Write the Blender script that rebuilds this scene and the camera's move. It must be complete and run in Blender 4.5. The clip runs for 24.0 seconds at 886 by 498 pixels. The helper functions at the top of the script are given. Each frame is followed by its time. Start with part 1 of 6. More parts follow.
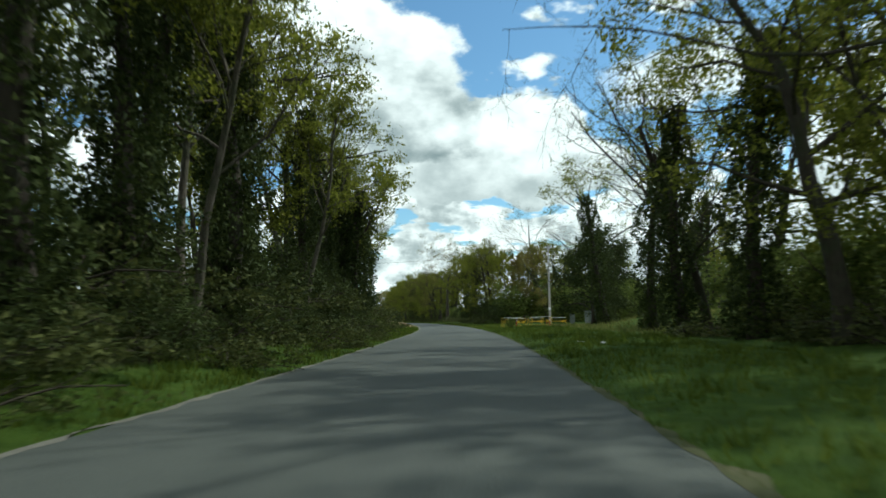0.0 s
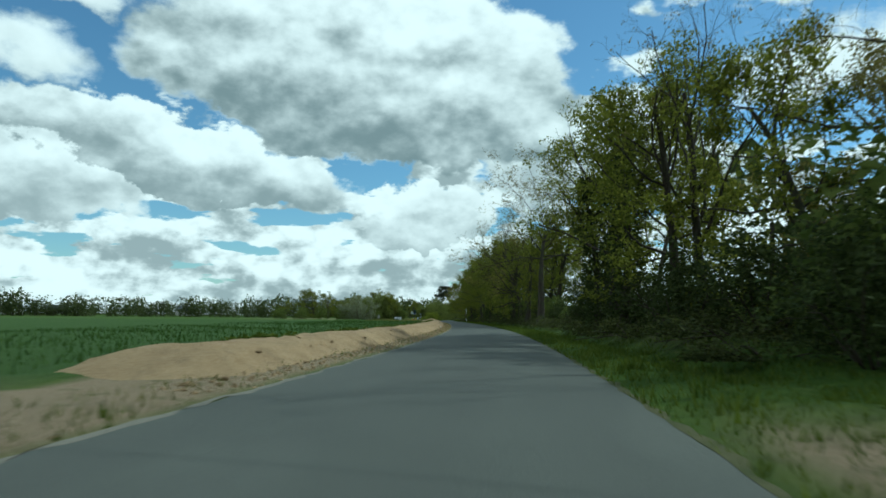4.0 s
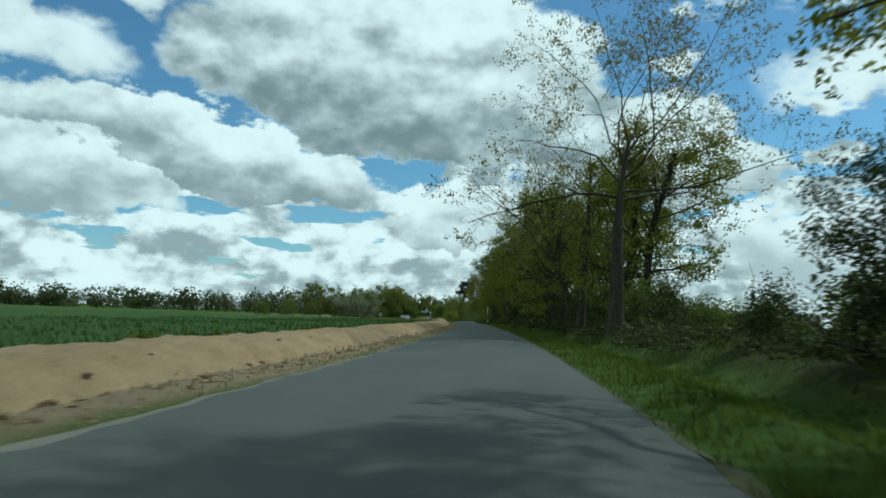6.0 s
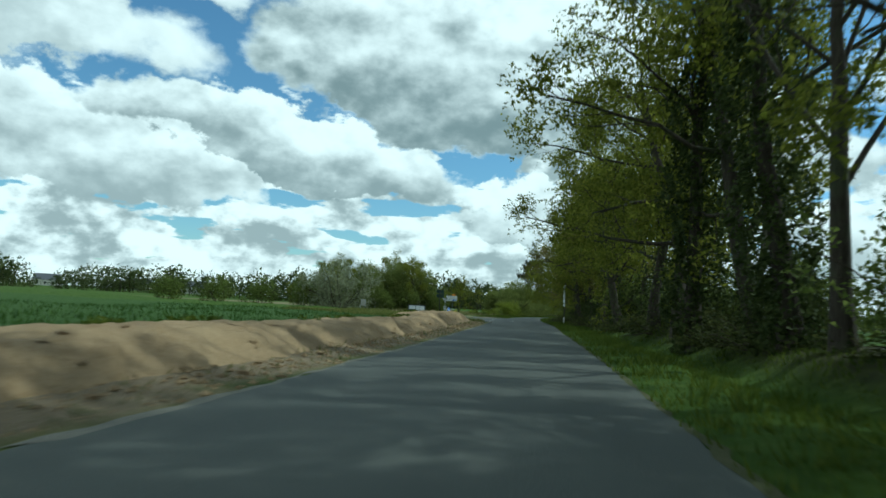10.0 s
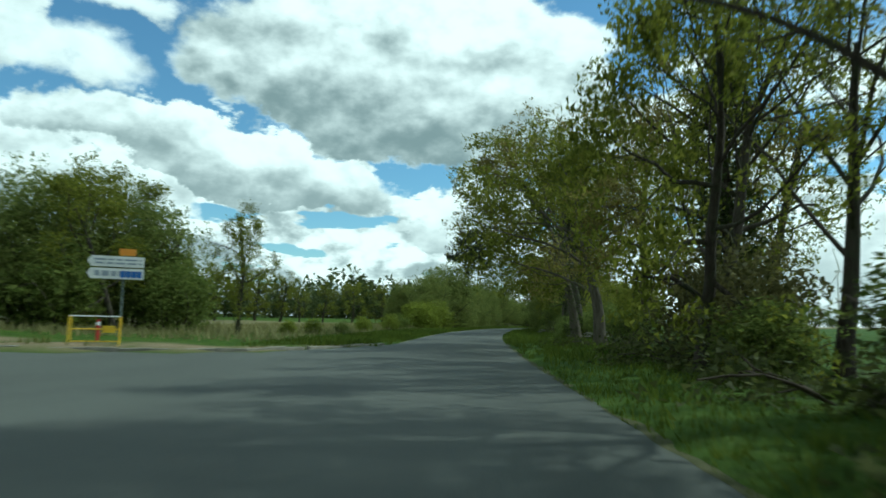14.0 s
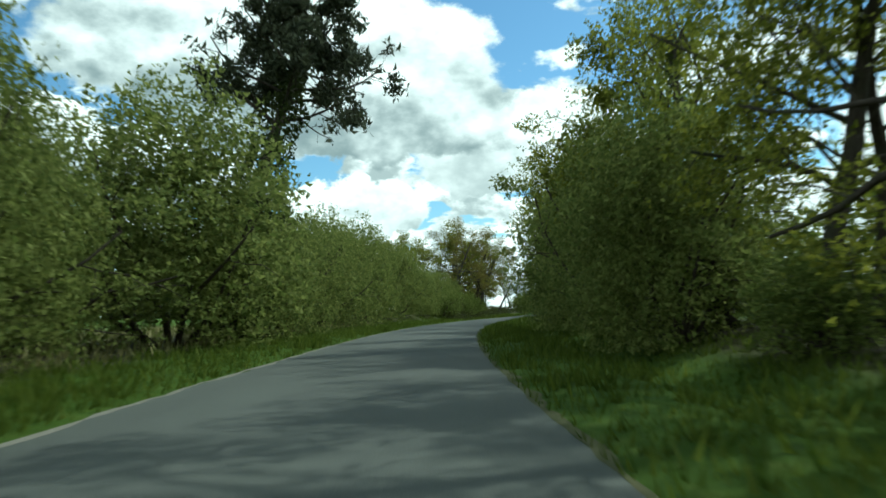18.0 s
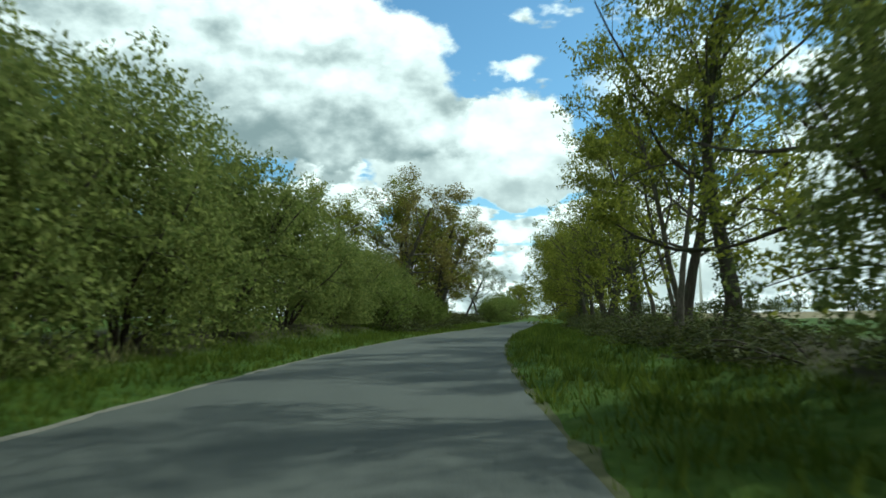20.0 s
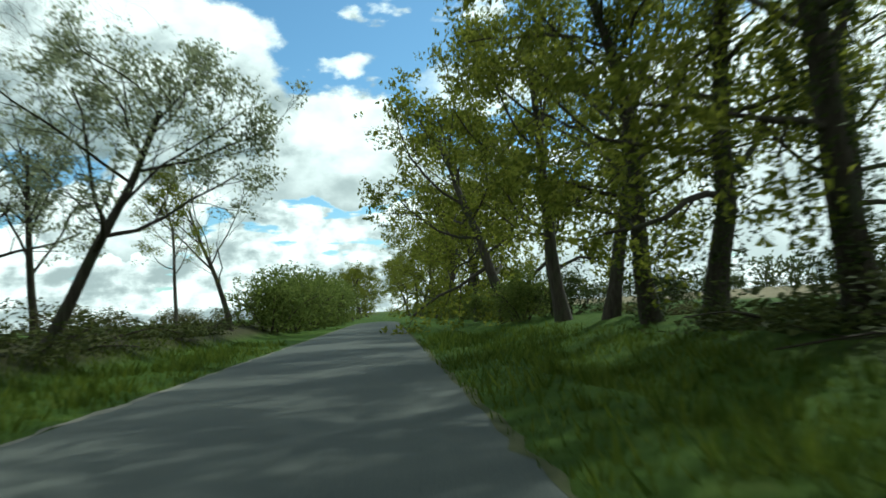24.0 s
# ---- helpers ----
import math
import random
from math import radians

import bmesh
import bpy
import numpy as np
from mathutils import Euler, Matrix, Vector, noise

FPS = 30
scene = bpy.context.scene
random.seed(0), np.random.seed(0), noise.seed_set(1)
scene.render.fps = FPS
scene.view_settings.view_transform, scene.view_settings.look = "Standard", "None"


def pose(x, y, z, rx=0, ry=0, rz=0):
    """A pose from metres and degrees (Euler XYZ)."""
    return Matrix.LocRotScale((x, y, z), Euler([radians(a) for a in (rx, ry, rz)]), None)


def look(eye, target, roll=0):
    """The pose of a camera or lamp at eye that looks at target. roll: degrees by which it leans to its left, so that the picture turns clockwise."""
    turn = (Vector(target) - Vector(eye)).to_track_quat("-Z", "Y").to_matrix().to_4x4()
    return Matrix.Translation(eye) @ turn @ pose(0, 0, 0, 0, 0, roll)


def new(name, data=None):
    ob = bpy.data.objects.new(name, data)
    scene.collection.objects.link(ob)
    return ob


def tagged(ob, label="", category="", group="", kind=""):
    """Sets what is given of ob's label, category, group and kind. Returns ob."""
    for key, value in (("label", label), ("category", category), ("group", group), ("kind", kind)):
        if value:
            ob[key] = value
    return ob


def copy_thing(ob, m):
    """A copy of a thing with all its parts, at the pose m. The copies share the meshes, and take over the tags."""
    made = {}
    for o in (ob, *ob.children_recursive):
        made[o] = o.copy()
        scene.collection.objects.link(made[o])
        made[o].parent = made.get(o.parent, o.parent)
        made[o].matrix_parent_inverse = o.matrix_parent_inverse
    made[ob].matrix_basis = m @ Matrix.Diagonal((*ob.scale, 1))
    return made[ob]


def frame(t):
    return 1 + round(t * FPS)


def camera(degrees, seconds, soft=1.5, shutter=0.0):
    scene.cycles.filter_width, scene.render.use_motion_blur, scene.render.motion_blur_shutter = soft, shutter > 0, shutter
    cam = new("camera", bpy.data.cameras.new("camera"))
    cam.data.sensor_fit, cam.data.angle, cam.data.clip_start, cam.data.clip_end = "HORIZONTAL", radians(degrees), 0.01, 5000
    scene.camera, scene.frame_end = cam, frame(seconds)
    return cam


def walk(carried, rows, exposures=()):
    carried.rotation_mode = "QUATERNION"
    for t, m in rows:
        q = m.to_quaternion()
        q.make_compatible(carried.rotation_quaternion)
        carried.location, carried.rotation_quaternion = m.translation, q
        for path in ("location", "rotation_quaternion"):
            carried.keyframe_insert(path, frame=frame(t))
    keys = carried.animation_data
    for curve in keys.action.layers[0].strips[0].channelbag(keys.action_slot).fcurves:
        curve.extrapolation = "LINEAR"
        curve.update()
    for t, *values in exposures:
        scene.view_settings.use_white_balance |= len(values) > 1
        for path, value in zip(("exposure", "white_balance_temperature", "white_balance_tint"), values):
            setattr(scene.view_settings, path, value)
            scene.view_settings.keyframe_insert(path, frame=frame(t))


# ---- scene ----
cam = camera(64.6, 24.0, soft=1.6, shutter=0.22)
# seconds, x, y, yaw (to the left), pitch, roll
PATH = [
    (0.0, 3.27, -19.08, -3.40, 5.63, -1.31),
    (0.5, 4.52, -8.20, 0.25, 5.65, 0.15),
    (1.0, 5.67, 2.65, 1.34, 5.69, 1.04),
    (1.5, 6.69, 13.49, 1.98, 5.64, 1.56),
    (2.0, 7.58, 24.40, 2.52, 5.81, 1.01),
    (2.5, 8.31, 35.34, 3.20, 5.98, 0.22),
    (3.0, 8.89, 46.28, 3.81, 5.83, -0.08),
    (3.5, 9.33, 57.23, 4.36, 5.70, 0.04),
    (4.0, 9.63, 68.17, 4.86, 5.60, 0.52),
    (4.5, 9.80, 79.11, 5.34, 5.55, 1.29),
    (5.0, 9.83, 90.05, 5.81, 5.79, 2.16),
    (5.5, 9.75, 100.97, 6.53, 5.62, 1.99),
    (6.0, 9.54, 111.88, 7.43, 5.55, 1.93),
    (6.5, 9.20, 122.78, 8.37, 5.51, 2.68),
    (7.0, 8.73, 133.64, 9.47, 5.36, 3.40),
    (7.5, 8.13, 144.47, 10.52, 5.15, 4.00),
    (8.0, 7.44, 155.34, 11.44, 5.00, 4.59),
    (8.5, 6.66, 166.24, 12.16, 4.90, 4.80),
    (9.0, 5.82, 177.16, 12.66, 4.87, 4.51),
    (9.5, 4.91, 188.12, 13.10, 4.82, 3.75),
    (10.0, 3.95, 199.10, 13.57, 4.79, 3.24),
    (10.5, 2.94, 210.11, 13.93, 4.79, 2.78),
    (11.0, 1.87, 221.16, 14.69, 5.35, 2.06),
    (11.5, 0.73, 232.22, 15.65, 5.58, 1.73),
    (12.0, -0.48, 243.30, 16.56, 5.39, 1.95),
    (12.5, -1.76, 254.40, 17.21, 4.95, 2.40),
    (13.0, -3.12, 265.51, 17.37, 5.12, 2.33),
    (13.5, -4.52, 276.61, 18.82, 5.00, 2.10),
    (13.6, -4.80, 278.82, 16.50, 5.19, 1.93),
    (13.7, -5.07, 281.02, 14.43, 5.36, 1.79),
    (13.8, -5.35, 283.23, 12.27, 5.53, 1.63),
    (13.9, -5.62, 285.44, 10.30, 5.69, 1.49),
    (14.0, -5.90, 287.65, 8.53, 5.84, 1.37),
    (14.5, -7.20, 298.65, 6.65, 5.60, 0.91),
    (15.0, -8.40, 309.59, 5.24, 5.10, 0.88),
    (15.5, -9.45, 320.42, 4.40, 5.06, 0.66),
    (16.0, -10.29, 331.09, 3.75, 5.13, 0.38),
    (16.5, -10.93, 341.55, 2.93, 4.73, 0.05),
    (17.0, -11.40, 351.79, 1.71, 4.84, -0.73),
    (17.5, -11.74, 361.83, 0.37, 4.89, -1.44),
    (18.0, -11.94, 371.83, -0.63, 5.08, -1.39),
    (18.5, -11.97, 381.78, -0.69, 5.09, -0.46),
    (19.0, -11.81, 391.70, -1.25, 5.47, -0.08),
    (19.5, -11.43, 401.58, -2.51, 5.66, -0.12),
    (20.0, -10.78, 411.41, -4.68, 5.58, -0.40),
    (20.5, -9.85, 421.20, -7.95, 5.29, -0.69),
    (21.0, -8.61, 430.94, -12.52, 5.07, -0.70),
    (21.5, -7.03, 440.63, -13.94, 5.08, -1.59),
    (22.0, -5.14, 450.33, -15.36, 5.05, -2.53),
    (22.5, -3.01, 460.03, -16.75, 4.99, -3.04),
    (23.0, -0.71, 469.72, -17.86, 4.95, -3.49),
    (23.5, 1.69, 479.37, -18.06, 4.96, -3.65),
    (24.0, 4.15, 489.00, -18.13, 4.99, -3.28),
]


def drive(x, y, yaw, pitch, roll):
    """A camera 1.2 m over the road."""
    eye = Vector((x, y, 1.2))
    a, b = radians(yaw), radians(pitch)
    return look(eye, eye + Vector((-math.sin(a) * math.cos(b), math.cos(a) * math.cos(b), math.sin(b))), roll)


walk(cam, [(t, drive(x, y, yaw, pitch, roll)) for t, x, y, yaw, pitch, roll in PATH],
     [(0, 0.08, 5950, -6), (1, -0.05, 5650, -9), (2.5, -0.2, 5500, -11), (4.5, -0.25, 5420, -14), (6, -0.36, 5420, -14), (7.2, -0.42, 5420, -14), (8, -0.2, 5420, -14), (10.5, -0.15, 5420, -14), (12.5, -0.15, 5520, -18), (14, -0.02, 5540, -17), (15, 0.18, 5600, -17), (17, 0.38, 5650, -16), (18.5, 0.22, 5780, -14), (20.5, 0.14, 5800, -12), (22, 0.2, 5800, -11), (24, 0.15, 5850, -11)])

# ---- sky and sun ----
SUN_AZ, SUN_EL = radians(63), radians(46)   # clockwise from +y, and above the horizon
sun = new("sun", bpy.data.lights.new("sun", "SUN"))
sun.data.energy, sun.data.angle, sun.data.color = 2.95, radians(0.9), (1.0, 0.95, 0.86)
sun.matrix_basis = look((math.sin(SUN_AZ) * 50, math.cos(SUN_AZ) * 50, math.tan(SUN_EL) * 50), (0, 0, 0))

world = bpy.data.worlds.new("world")
scene.world = world
world.use_nodes = True
WT = world.node_tree
for n in list(WT.nodes):
    WT.nodes.remove(n)


def dress(n, operation="", data_type="", blend_type="", interpolation_type="", noise_dimensions="", attribute_name="", sky_type="", sun_disc=None, sun_elevation=0.0, sun_rotation=0.0):
    """Sets what is given of a node's choices."""
    if operation:
        n.operation = operation
    if data_type:
        n.data_type = data_type
    if blend_type:
        n.blend_type = blend_type
    if interpolation_type:
        n.interpolation_type = interpolation_type
    if noise_dimensions:
        n.noise_dimensions = noise_dimensions
    if attribute_name:
        n.attribute_name = attribute_name
    if sky_type:
        n.sky_type, n.sun_disc, n.sun_elevation, n.sun_rotation = sky_type, sun_disc, sun_elevation, sun_rotation
    return n


def wnode(kind, **values):
    return dress(WT.nodes.new(kind), **values)


def feed(socket, value, tree):
    if isinstance(value, (int, float, tuple)):
        socket.default_value = value
    else:
        tree.links.new(value, socket)


def wmath(op, a, b=0.0, c=0.0):
    n = wnode("ShaderNodeMath", operation=op)
    for k, v in enumerate((a, b, c)):
        feed(n.inputs[k], v, WT)
    return n.outputs[0]


def wvec(op, a, b=(0, 0, 0)):
    n = wnode("ShaderNodeVectorMath", operation=op)
    feed(n.inputs[0], a, WT)
    feed(n.inputs[1], b, WT)
    return n.outputs["Value"] if op == "DOT_PRODUCT" else n.outputs[0]


def wrange(v, a, b, lo=0.0, hi=1.0):
    n = wnode("ShaderNodeMapRange", interpolation_type="SMOOTHSTEP")
    feed(n.inputs[0], v, WT)
    for k, value in enumerate((a, b, lo, hi)):
        n.inputs[k + 1].default_value = value
    return n.outputs[0]


sky = wnode("ShaderNodeTexSky", sky_type="NISHITA", sun_disc=False, sun_elevation=SUN_EL, sun_rotation=SUN_AZ)
sky.air_density, sky.dust_density, sky.ozone_density = 1.0, 0.4, 0.5
way = wnode("ShaderNodeTexCoord").outputs["Generated"]
parts = wnode("ShaderNodeSeparateXYZ")
WT.links.new(way, parts.inputs[0])


def billows(at, scale, detail, rough=0.5):
    n = wnode("ShaderNodeTexNoise", noise_dimensions="3D")
    n.inputs["Scale"].default_value, n.inputs["Detail"].default_value, n.inputs["Roughness"].default_value = scale, detail, rough
    WT.links.new(at, n.inputs["Vector"])
    return n


# azimuth (degrees to the left of +y) and elevation, puffed out by two sizes of billow
tall = wvec("MULTIPLY", way, (1, 1, 1.5))
puffs = wnode("ShaderNodeSeparateXYZ")
WT.links.new(wvec("SUBTRACT", billows(tall, 7.0, 2.0).outputs["Color"], (0.5, 0.5, 0.5)), puffs.inputs[0])
curls = wnode("ShaderNodeSeparateXYZ")
WT.links.new(wvec("SUBTRACT", billows(tall, 24.0, 7.0, 0.58).outputs["Color"], (0.5, 0.5, 0.5)), curls.inputs[0])
az0 = wmath("MULTIPLY", wmath("ARCTAN2", wmath("MULTIPLY", parts.outputs[0], -1.0), parts.outputs[1]), 57.2958)
el0 = wmath("MULTIPLY", wmath("ARCSINE", parts.outputs[2]), 57.2958)
az = wmath("ADD", az0, wmath("MULTIPLY_ADD", puffs.outputs[0], 11.0, wmath("MULTIPLY", curls.outputs[0], 5.5)))
el = wmath("ADD", el0, wmath("MULTIPLY_ADD", puffs.outputs[1], 6.0, wmath("MULTIPLY", curls.outputs[1], 3.6)))
# lit from above: the lower side of each billow is the darker one
lower = wmath("SUBTRACT", billows(wvec("ADD", tall, (0, 0, 0.045)), 11.0, 3.0).outputs["Fac"], billows(tall, 11.0, 3.0).outputs["Fac"])
tint, amount = None, 0.0


def lay(mask, shade, strength=1.0):
    """Lays one cloud over those farther off."""
    global tint, amount
    grey = wnode("ShaderNodeMix", data_type="RGBA")
    feed(grey.inputs["Factor"], shade, WT)
    grey.inputs["A"].default_value, grey.inputs["B"].default_value = (1.0, 1.0, 0.985, 1), (0.245, 0.29, 0.30, 1)
    if strength < 1:
        mask = wmath("MULTIPLY", mask, strength)
    if tint is None:
        tint, amount = grey.outputs["Result"], mask
        return
    over = wnode("ShaderNodeMix", data_type="RGBA")
    feed(over.inputs["Factor"], mask, WT)
    WT.links.new(tint, over.inputs["A"])
    WT.links.new(grey.outputs["Result"], over.inputs["B"])
    tint = over.outputs["Result"]
    amount = wmath("SUBTRACT", wmath("ADD", amount, mask), wmath("MULTIPLY", amount, mask))


# far rows of cloud that thin out upwards from the horizon, and broken cloud over the rest of the sky
def overhead(at):
    """A place of the sky, thrown onto the level of the clouds."""
    n = wnode("ShaderNodeSeparateXYZ")
    WT.links.new(at, n.inputs[0])
    far = wmath("ADD", wmath("MAXIMUM", n.outputs[2], 0.0), 0.2)
    to = wnode("ShaderNodeCombineXYZ")
    WT.links.new(wmath("DIVIDE", n.outputs[0], far), to.inputs[0])
    WT.links.new(wmath("DIVIDE", n.outputs[1], far), to.inputs[1])
    return to.outputs[0]


rows_far = billows(overhead(way), 2.9, 7.0, 0.5).outputs["Fac"]
rows_above = billows(overhead(wvec("ADD", way, (0, 0, 0.024))), 2.9, 5.0, 0.5).outputs["Fac"]
thick = wmath("MULTIPLY_ADD", wmath("MAXIMUM", wmath("SUBTRACT", 11.0, el0), -3.0), 0.02, rows_far)
lay(wrange(thick, 0.495, 0.54), wrange(wmath("ADD", wmath("MULTIPLY_ADD", lower, 0.9, wmath("MULTIPLY", rows_above, 0.6)), wmath("MULTIPLY", curls.outputs[2], 0.9)), 0.17, 0.50, 0.0, 0.8))
rest = wmath("MULTIPLY", wrange(wmath("ADD", wmath("MULTIPLY", wmath("ABSOLUTE", az0), 0.018), wmath("MULTIPLY", el0, 0.034)), 1.75, 2.0),
             wrange(billows(way, 2.6, 5.0, 0.5).outputs["Fac"], 0.36, 0.50))
lay(rest, wrange(wmath("ADD", lower, wmath("MULTIPLY", parts.outputs[2], 0.3)), -0.05, 0.35))
# one cloud a row, the farthest first: azimuth, elevation, half width, height over and under that line, climb to the left, greyness
for a0, e0, w, up, down, climb, grim in (
        (-27, 5.5, 13, 4.5, 4.5, 0, 0.6), (6, 7.0, 6.0, 3.6, 1.6, 0, 0.8), (-46, 10, 17, 11, 8, 0, 0.55), (41, 9.6, 13, 5.4, 2.8, 0.1, 0.8), (70, 13, 19, 9, 8, 0, 0.7), (-10.5, 20.4, 2.7, 1.3, 1.2, 0, 0.05),
        (-24, 18.4, 7, 2.4, 1.8, -0.05, 0.15), (-9, 11.4, 10.5, 7.2, 3.2, 0, 0.75), (26, 11.6, 15, 3.8, 2.4, 0.16, 0.9), (50, 20, 11.5, 9, 5, 0.1, 0.6), (37, 17.8, 6.5, 2.8, 2.0, 0.05, 0.25), (33, 22.8, 4.0, 2.0, 1.6, 0, 0.2), (41, 24, 6.5, 3.0, 2.2, 0, 0.3), (11, 17.4, 19, 11.6, 5.3, 0.13, 1.0)):
    x = wmath("MULTIPLY_ADD", az, 1 / w, -a0 / w)
    rise = wmath("SUBTRACT", el, e0) if not climb else wmath("MULTIPLY_ADD", az, -climb, wmath("SUBTRACT", el, e0 - climb * a0))
    y = wmath("MAXIMUM", wmath("MULTIPLY", rise, 1 / up), wmath("MULTIPLY", rise, -1 / down))
    inside = wmath("MULTIPLY_ADD", x, x, wmath("MULTIPLY", y, y))
    dark = wmath("ADD", wmath("MULTIPLY", curls.outputs[2], 1.1), wmath("MULTIPLY_ADD", lower, 1.6, wmath("MULTIPLY", rise, -1.0 / (0.75 * up + down))))
    lay(wrange(inside, 1.03, 0.81 if grim > 0.3 else 0.0), wrange(dark, -0.75, 0.62, 0.0, grim))
shine = wnode("ShaderNodeBackground")
WT.links.new(tint, shine.inputs[0])
CLOUD_LIGHT, SKY_LIGHT = 1.14, 0.12
shine.inputs[1].default_value = CLOUD_LIGHT
clear = wnode("ShaderNodeBackground")
hue = wnode("ShaderNodeMix", data_type="RGBA", blend_type="MULTIPLY")
hue.inputs["Factor"].default_value = 1.0
WT.links.new(sky.outputs[0], hue.inputs["A"])
hue.inputs["B"].default_value = (0.74, 0.92, 1.0, 1)
WT.links.new(hue.outputs["Result"], clear.inputs[0])
clear.inputs[1].default_value = SKY_LIGHT
blend = wnode("ShaderNodeMixShader")
feed(blend.inputs[0], amount, WT)
WT.links.new(clear.outputs[0], blend.inputs[1])
WT.links.new(shine.outputs[0], blend.inputs[2])
WT.links.new(blend.outputs[0], wnode("ShaderNodeOutputWorld").inputs[0])

# ---- materials ----
class Mat:
    """A node material, built up by short calls."""

    def __init__(self, name, rough=0.8, spec=0.3):
        self.m = bpy.data.materials.new(name)
        self.m.use_nodes = True
        self.t = self.m.node_tree
        self.b = self.t.nodes["Principled BSDF"]
        self.b.inputs["Roughness"].default_value = rough
        self.b.inputs["Specular IOR Level"].default_value = spec
        self.place = self.node("ShaderNodeTexCoord").outputs["Object"]

    def node(self, kind, **values):
        return dress(self.t.nodes.new(kind), **values)

    def noise(self, scale, detail=4.0, rough=0.6, stretch=None):
        n = self.node("ShaderNodeTexNoise")
        n.inputs["Scale"].default_value, n.inputs["Detail"].default_value, n.inputs["Roughness"].default_value = scale, detail, rough
        src = self.place
        if stretch:
            mp = self.node("ShaderNodeMapping")
            mp.inputs["Scale"].default_value = stretch
            self.t.links.new(src, mp.inputs[0])
            src = mp.outputs[0]
        self.t.links.new(src, n.inputs["Vector"])
        return n.outputs["Fac"]

    def ramp(self, fac, *stops):
        n = self.node("ShaderNodeValToRGB")
        while len(n.color_ramp.elements) < len(stops):
            n.color_ramp.elements.new(0.5)
        for e, (at, colour) in zip(n.color_ramp.elements, stops):
            e.position, e.color = at, (*colour, 1)
        feed(n.inputs[0], fac, self.t)
        return n.outputs[0]

    def mix(self, fac, a, b, how="MIX"):
        n = self.node("ShaderNodeMix", data_type="RGBA", blend_type=how)
        feed(n.inputs["Factor"], fac, self.t)
        for key, v in (("A", a), ("B", b)):
            feed(n.inputs[key], (*v, 1) if isinstance(v, tuple) else v, self.t)
        return n.outputs["Result"]

    def math(self, op, a, b=0.0):
        n = self.node("ShaderNodeMath", operation=op)
        feed(n.inputs[0], a, self.t)
        feed(n.inputs[1], b, self.t)
        return n.outputs[0]

    def attr(self, name):
        return self.node("ShaderNodeAttribute", attribute_name=name).outputs["Fac"]

    def colour(self, c):
        feed(self.b.inputs["Base Color"], (*c, 1) if isinstance(c, tuple) else c, self.t)
        return self

    def bump(self, height, strength, distance):
        n = self.node("ShaderNodeBump")
        n.inputs["Strength"].default_value, n.inputs["Distance"].default_value = strength, distance
        self.t.links.new(height, n.inputs["Height"])
        self.t.links.new(n.outputs[0], self.b.inputs["Normal"])
        return self


def leaf_material(name, dark, light, glow=0.5):
    """Leaves that let some light through; each leaf has its own tint."""
    k = Mat(name, 0.7, 0.1)
    each = k.node("ShaderNodeNewGeometry").outputs["Random Per Island"]
    tint = k.ramp(each, (0.0, dark), (0.55, tuple((a + b) / 2 for a, b in zip(dark, light))), (1.0, light))
    clump = k.noise(0.55, 2.0)
    tint = k.mix(k.math("MULTIPLY", clump, 0.4), tint, tuple(c * 0.6 for c in dark))
    k.colour(tint)
    through_leaf = k.node("ShaderNodeBsdfTranslucent")
    k.t.links.new(tint, through_leaf.inputs[0])
    both = k.node("ShaderNodeMixShader")
    both.inputs[0].default_value = glow
    k.t.links.new(k.b.outputs[0], both.inputs[1])
    k.t.links.new(through_leaf.outputs[0], both.inputs[2])
    k.t.links.new(both.outputs[0], k.t.nodes["Material Output"].inputs[0])
    return k.m


def bark_material(name, dark, light):
    k = Mat(name, 0.92, 0.15)
    grain = k.noise(9.0, 6.0, 0.7, (1, 1, 0.18))
    moss = k.noise(1.1, 3.0)
    k.colour(k.mix(k.ramp(moss, (0.48, (0, 0, 0)), (0.66, (0.55, 0.55, 0.55))), k.ramp(grain, (0.3, dark), (0.7, light)), (0.05, 0.065, 0.03)))
    return k.bump(grain, 1.0, 0.05).m


LEAF_OAK = leaf_material("oak_leaves", (0.09, 0.11, 0.015), (0.31, 0.315, 0.05), 0.6)
LEAF_BRONZE = leaf_material("bronze_young_leaves", (0.13, 0.105, 0.026), (0.31, 0.28, 0.085), 0.58)
LEAF_DARK = leaf_material("ivy_leaves", (0.03, 0.044, 0.013), (0.10, 0.122, 0.036), 0.25)
LEAF_BUSH = leaf_material("bush_leaves", (0.085, 0.12, 0.024), (0.235, 0.27, 0.07))
LEAF_BRIGHT = leaf_material("bright_leaves", (0.14, 0.18, 0.022), (0.33, 0.36, 0.06))
LEAF_PALE = leaf_material("silver_leaves", (0.17, 0.19, 0.10), (0.42, 0.44, 0.28), 0.55)
LEAF_PINE = leaf_material("pine_needles", (0.032, 0.042, 0.024), (0.11, 0.12, 0.07), 0.25)
LEAF_BRAMBLE = leaf_material("bramble_leaves", (0.036, 0.048, 0.014), (0.14, 0.15, 0.045), 0.3)
LEAF_WILLOW = leaf_material("willow_leaves", (0.115, 0.15, 0.034), (0.31, 0.335, 0.10), 0.5)
LEAF_SCRUB = leaf_material("scrub_leaves", (0.07, 0.072, 0.022), (0.2, 0.18, 0.07), 0.4)
LEAF_FAR = leaf_material("distant_leaves", (0.05, 0.072, 0.024), (0.14, 0.16, 0.055), 0.25)
BARK = bark_material("grey_brown_bark", (0.05, 0.041, 0.032), (0.16, 0.138, 0.108))
BARK_DARK = bark_material("dark_bark", (0.028, 0.023, 0.018), (0.085, 0.071, 0.055))
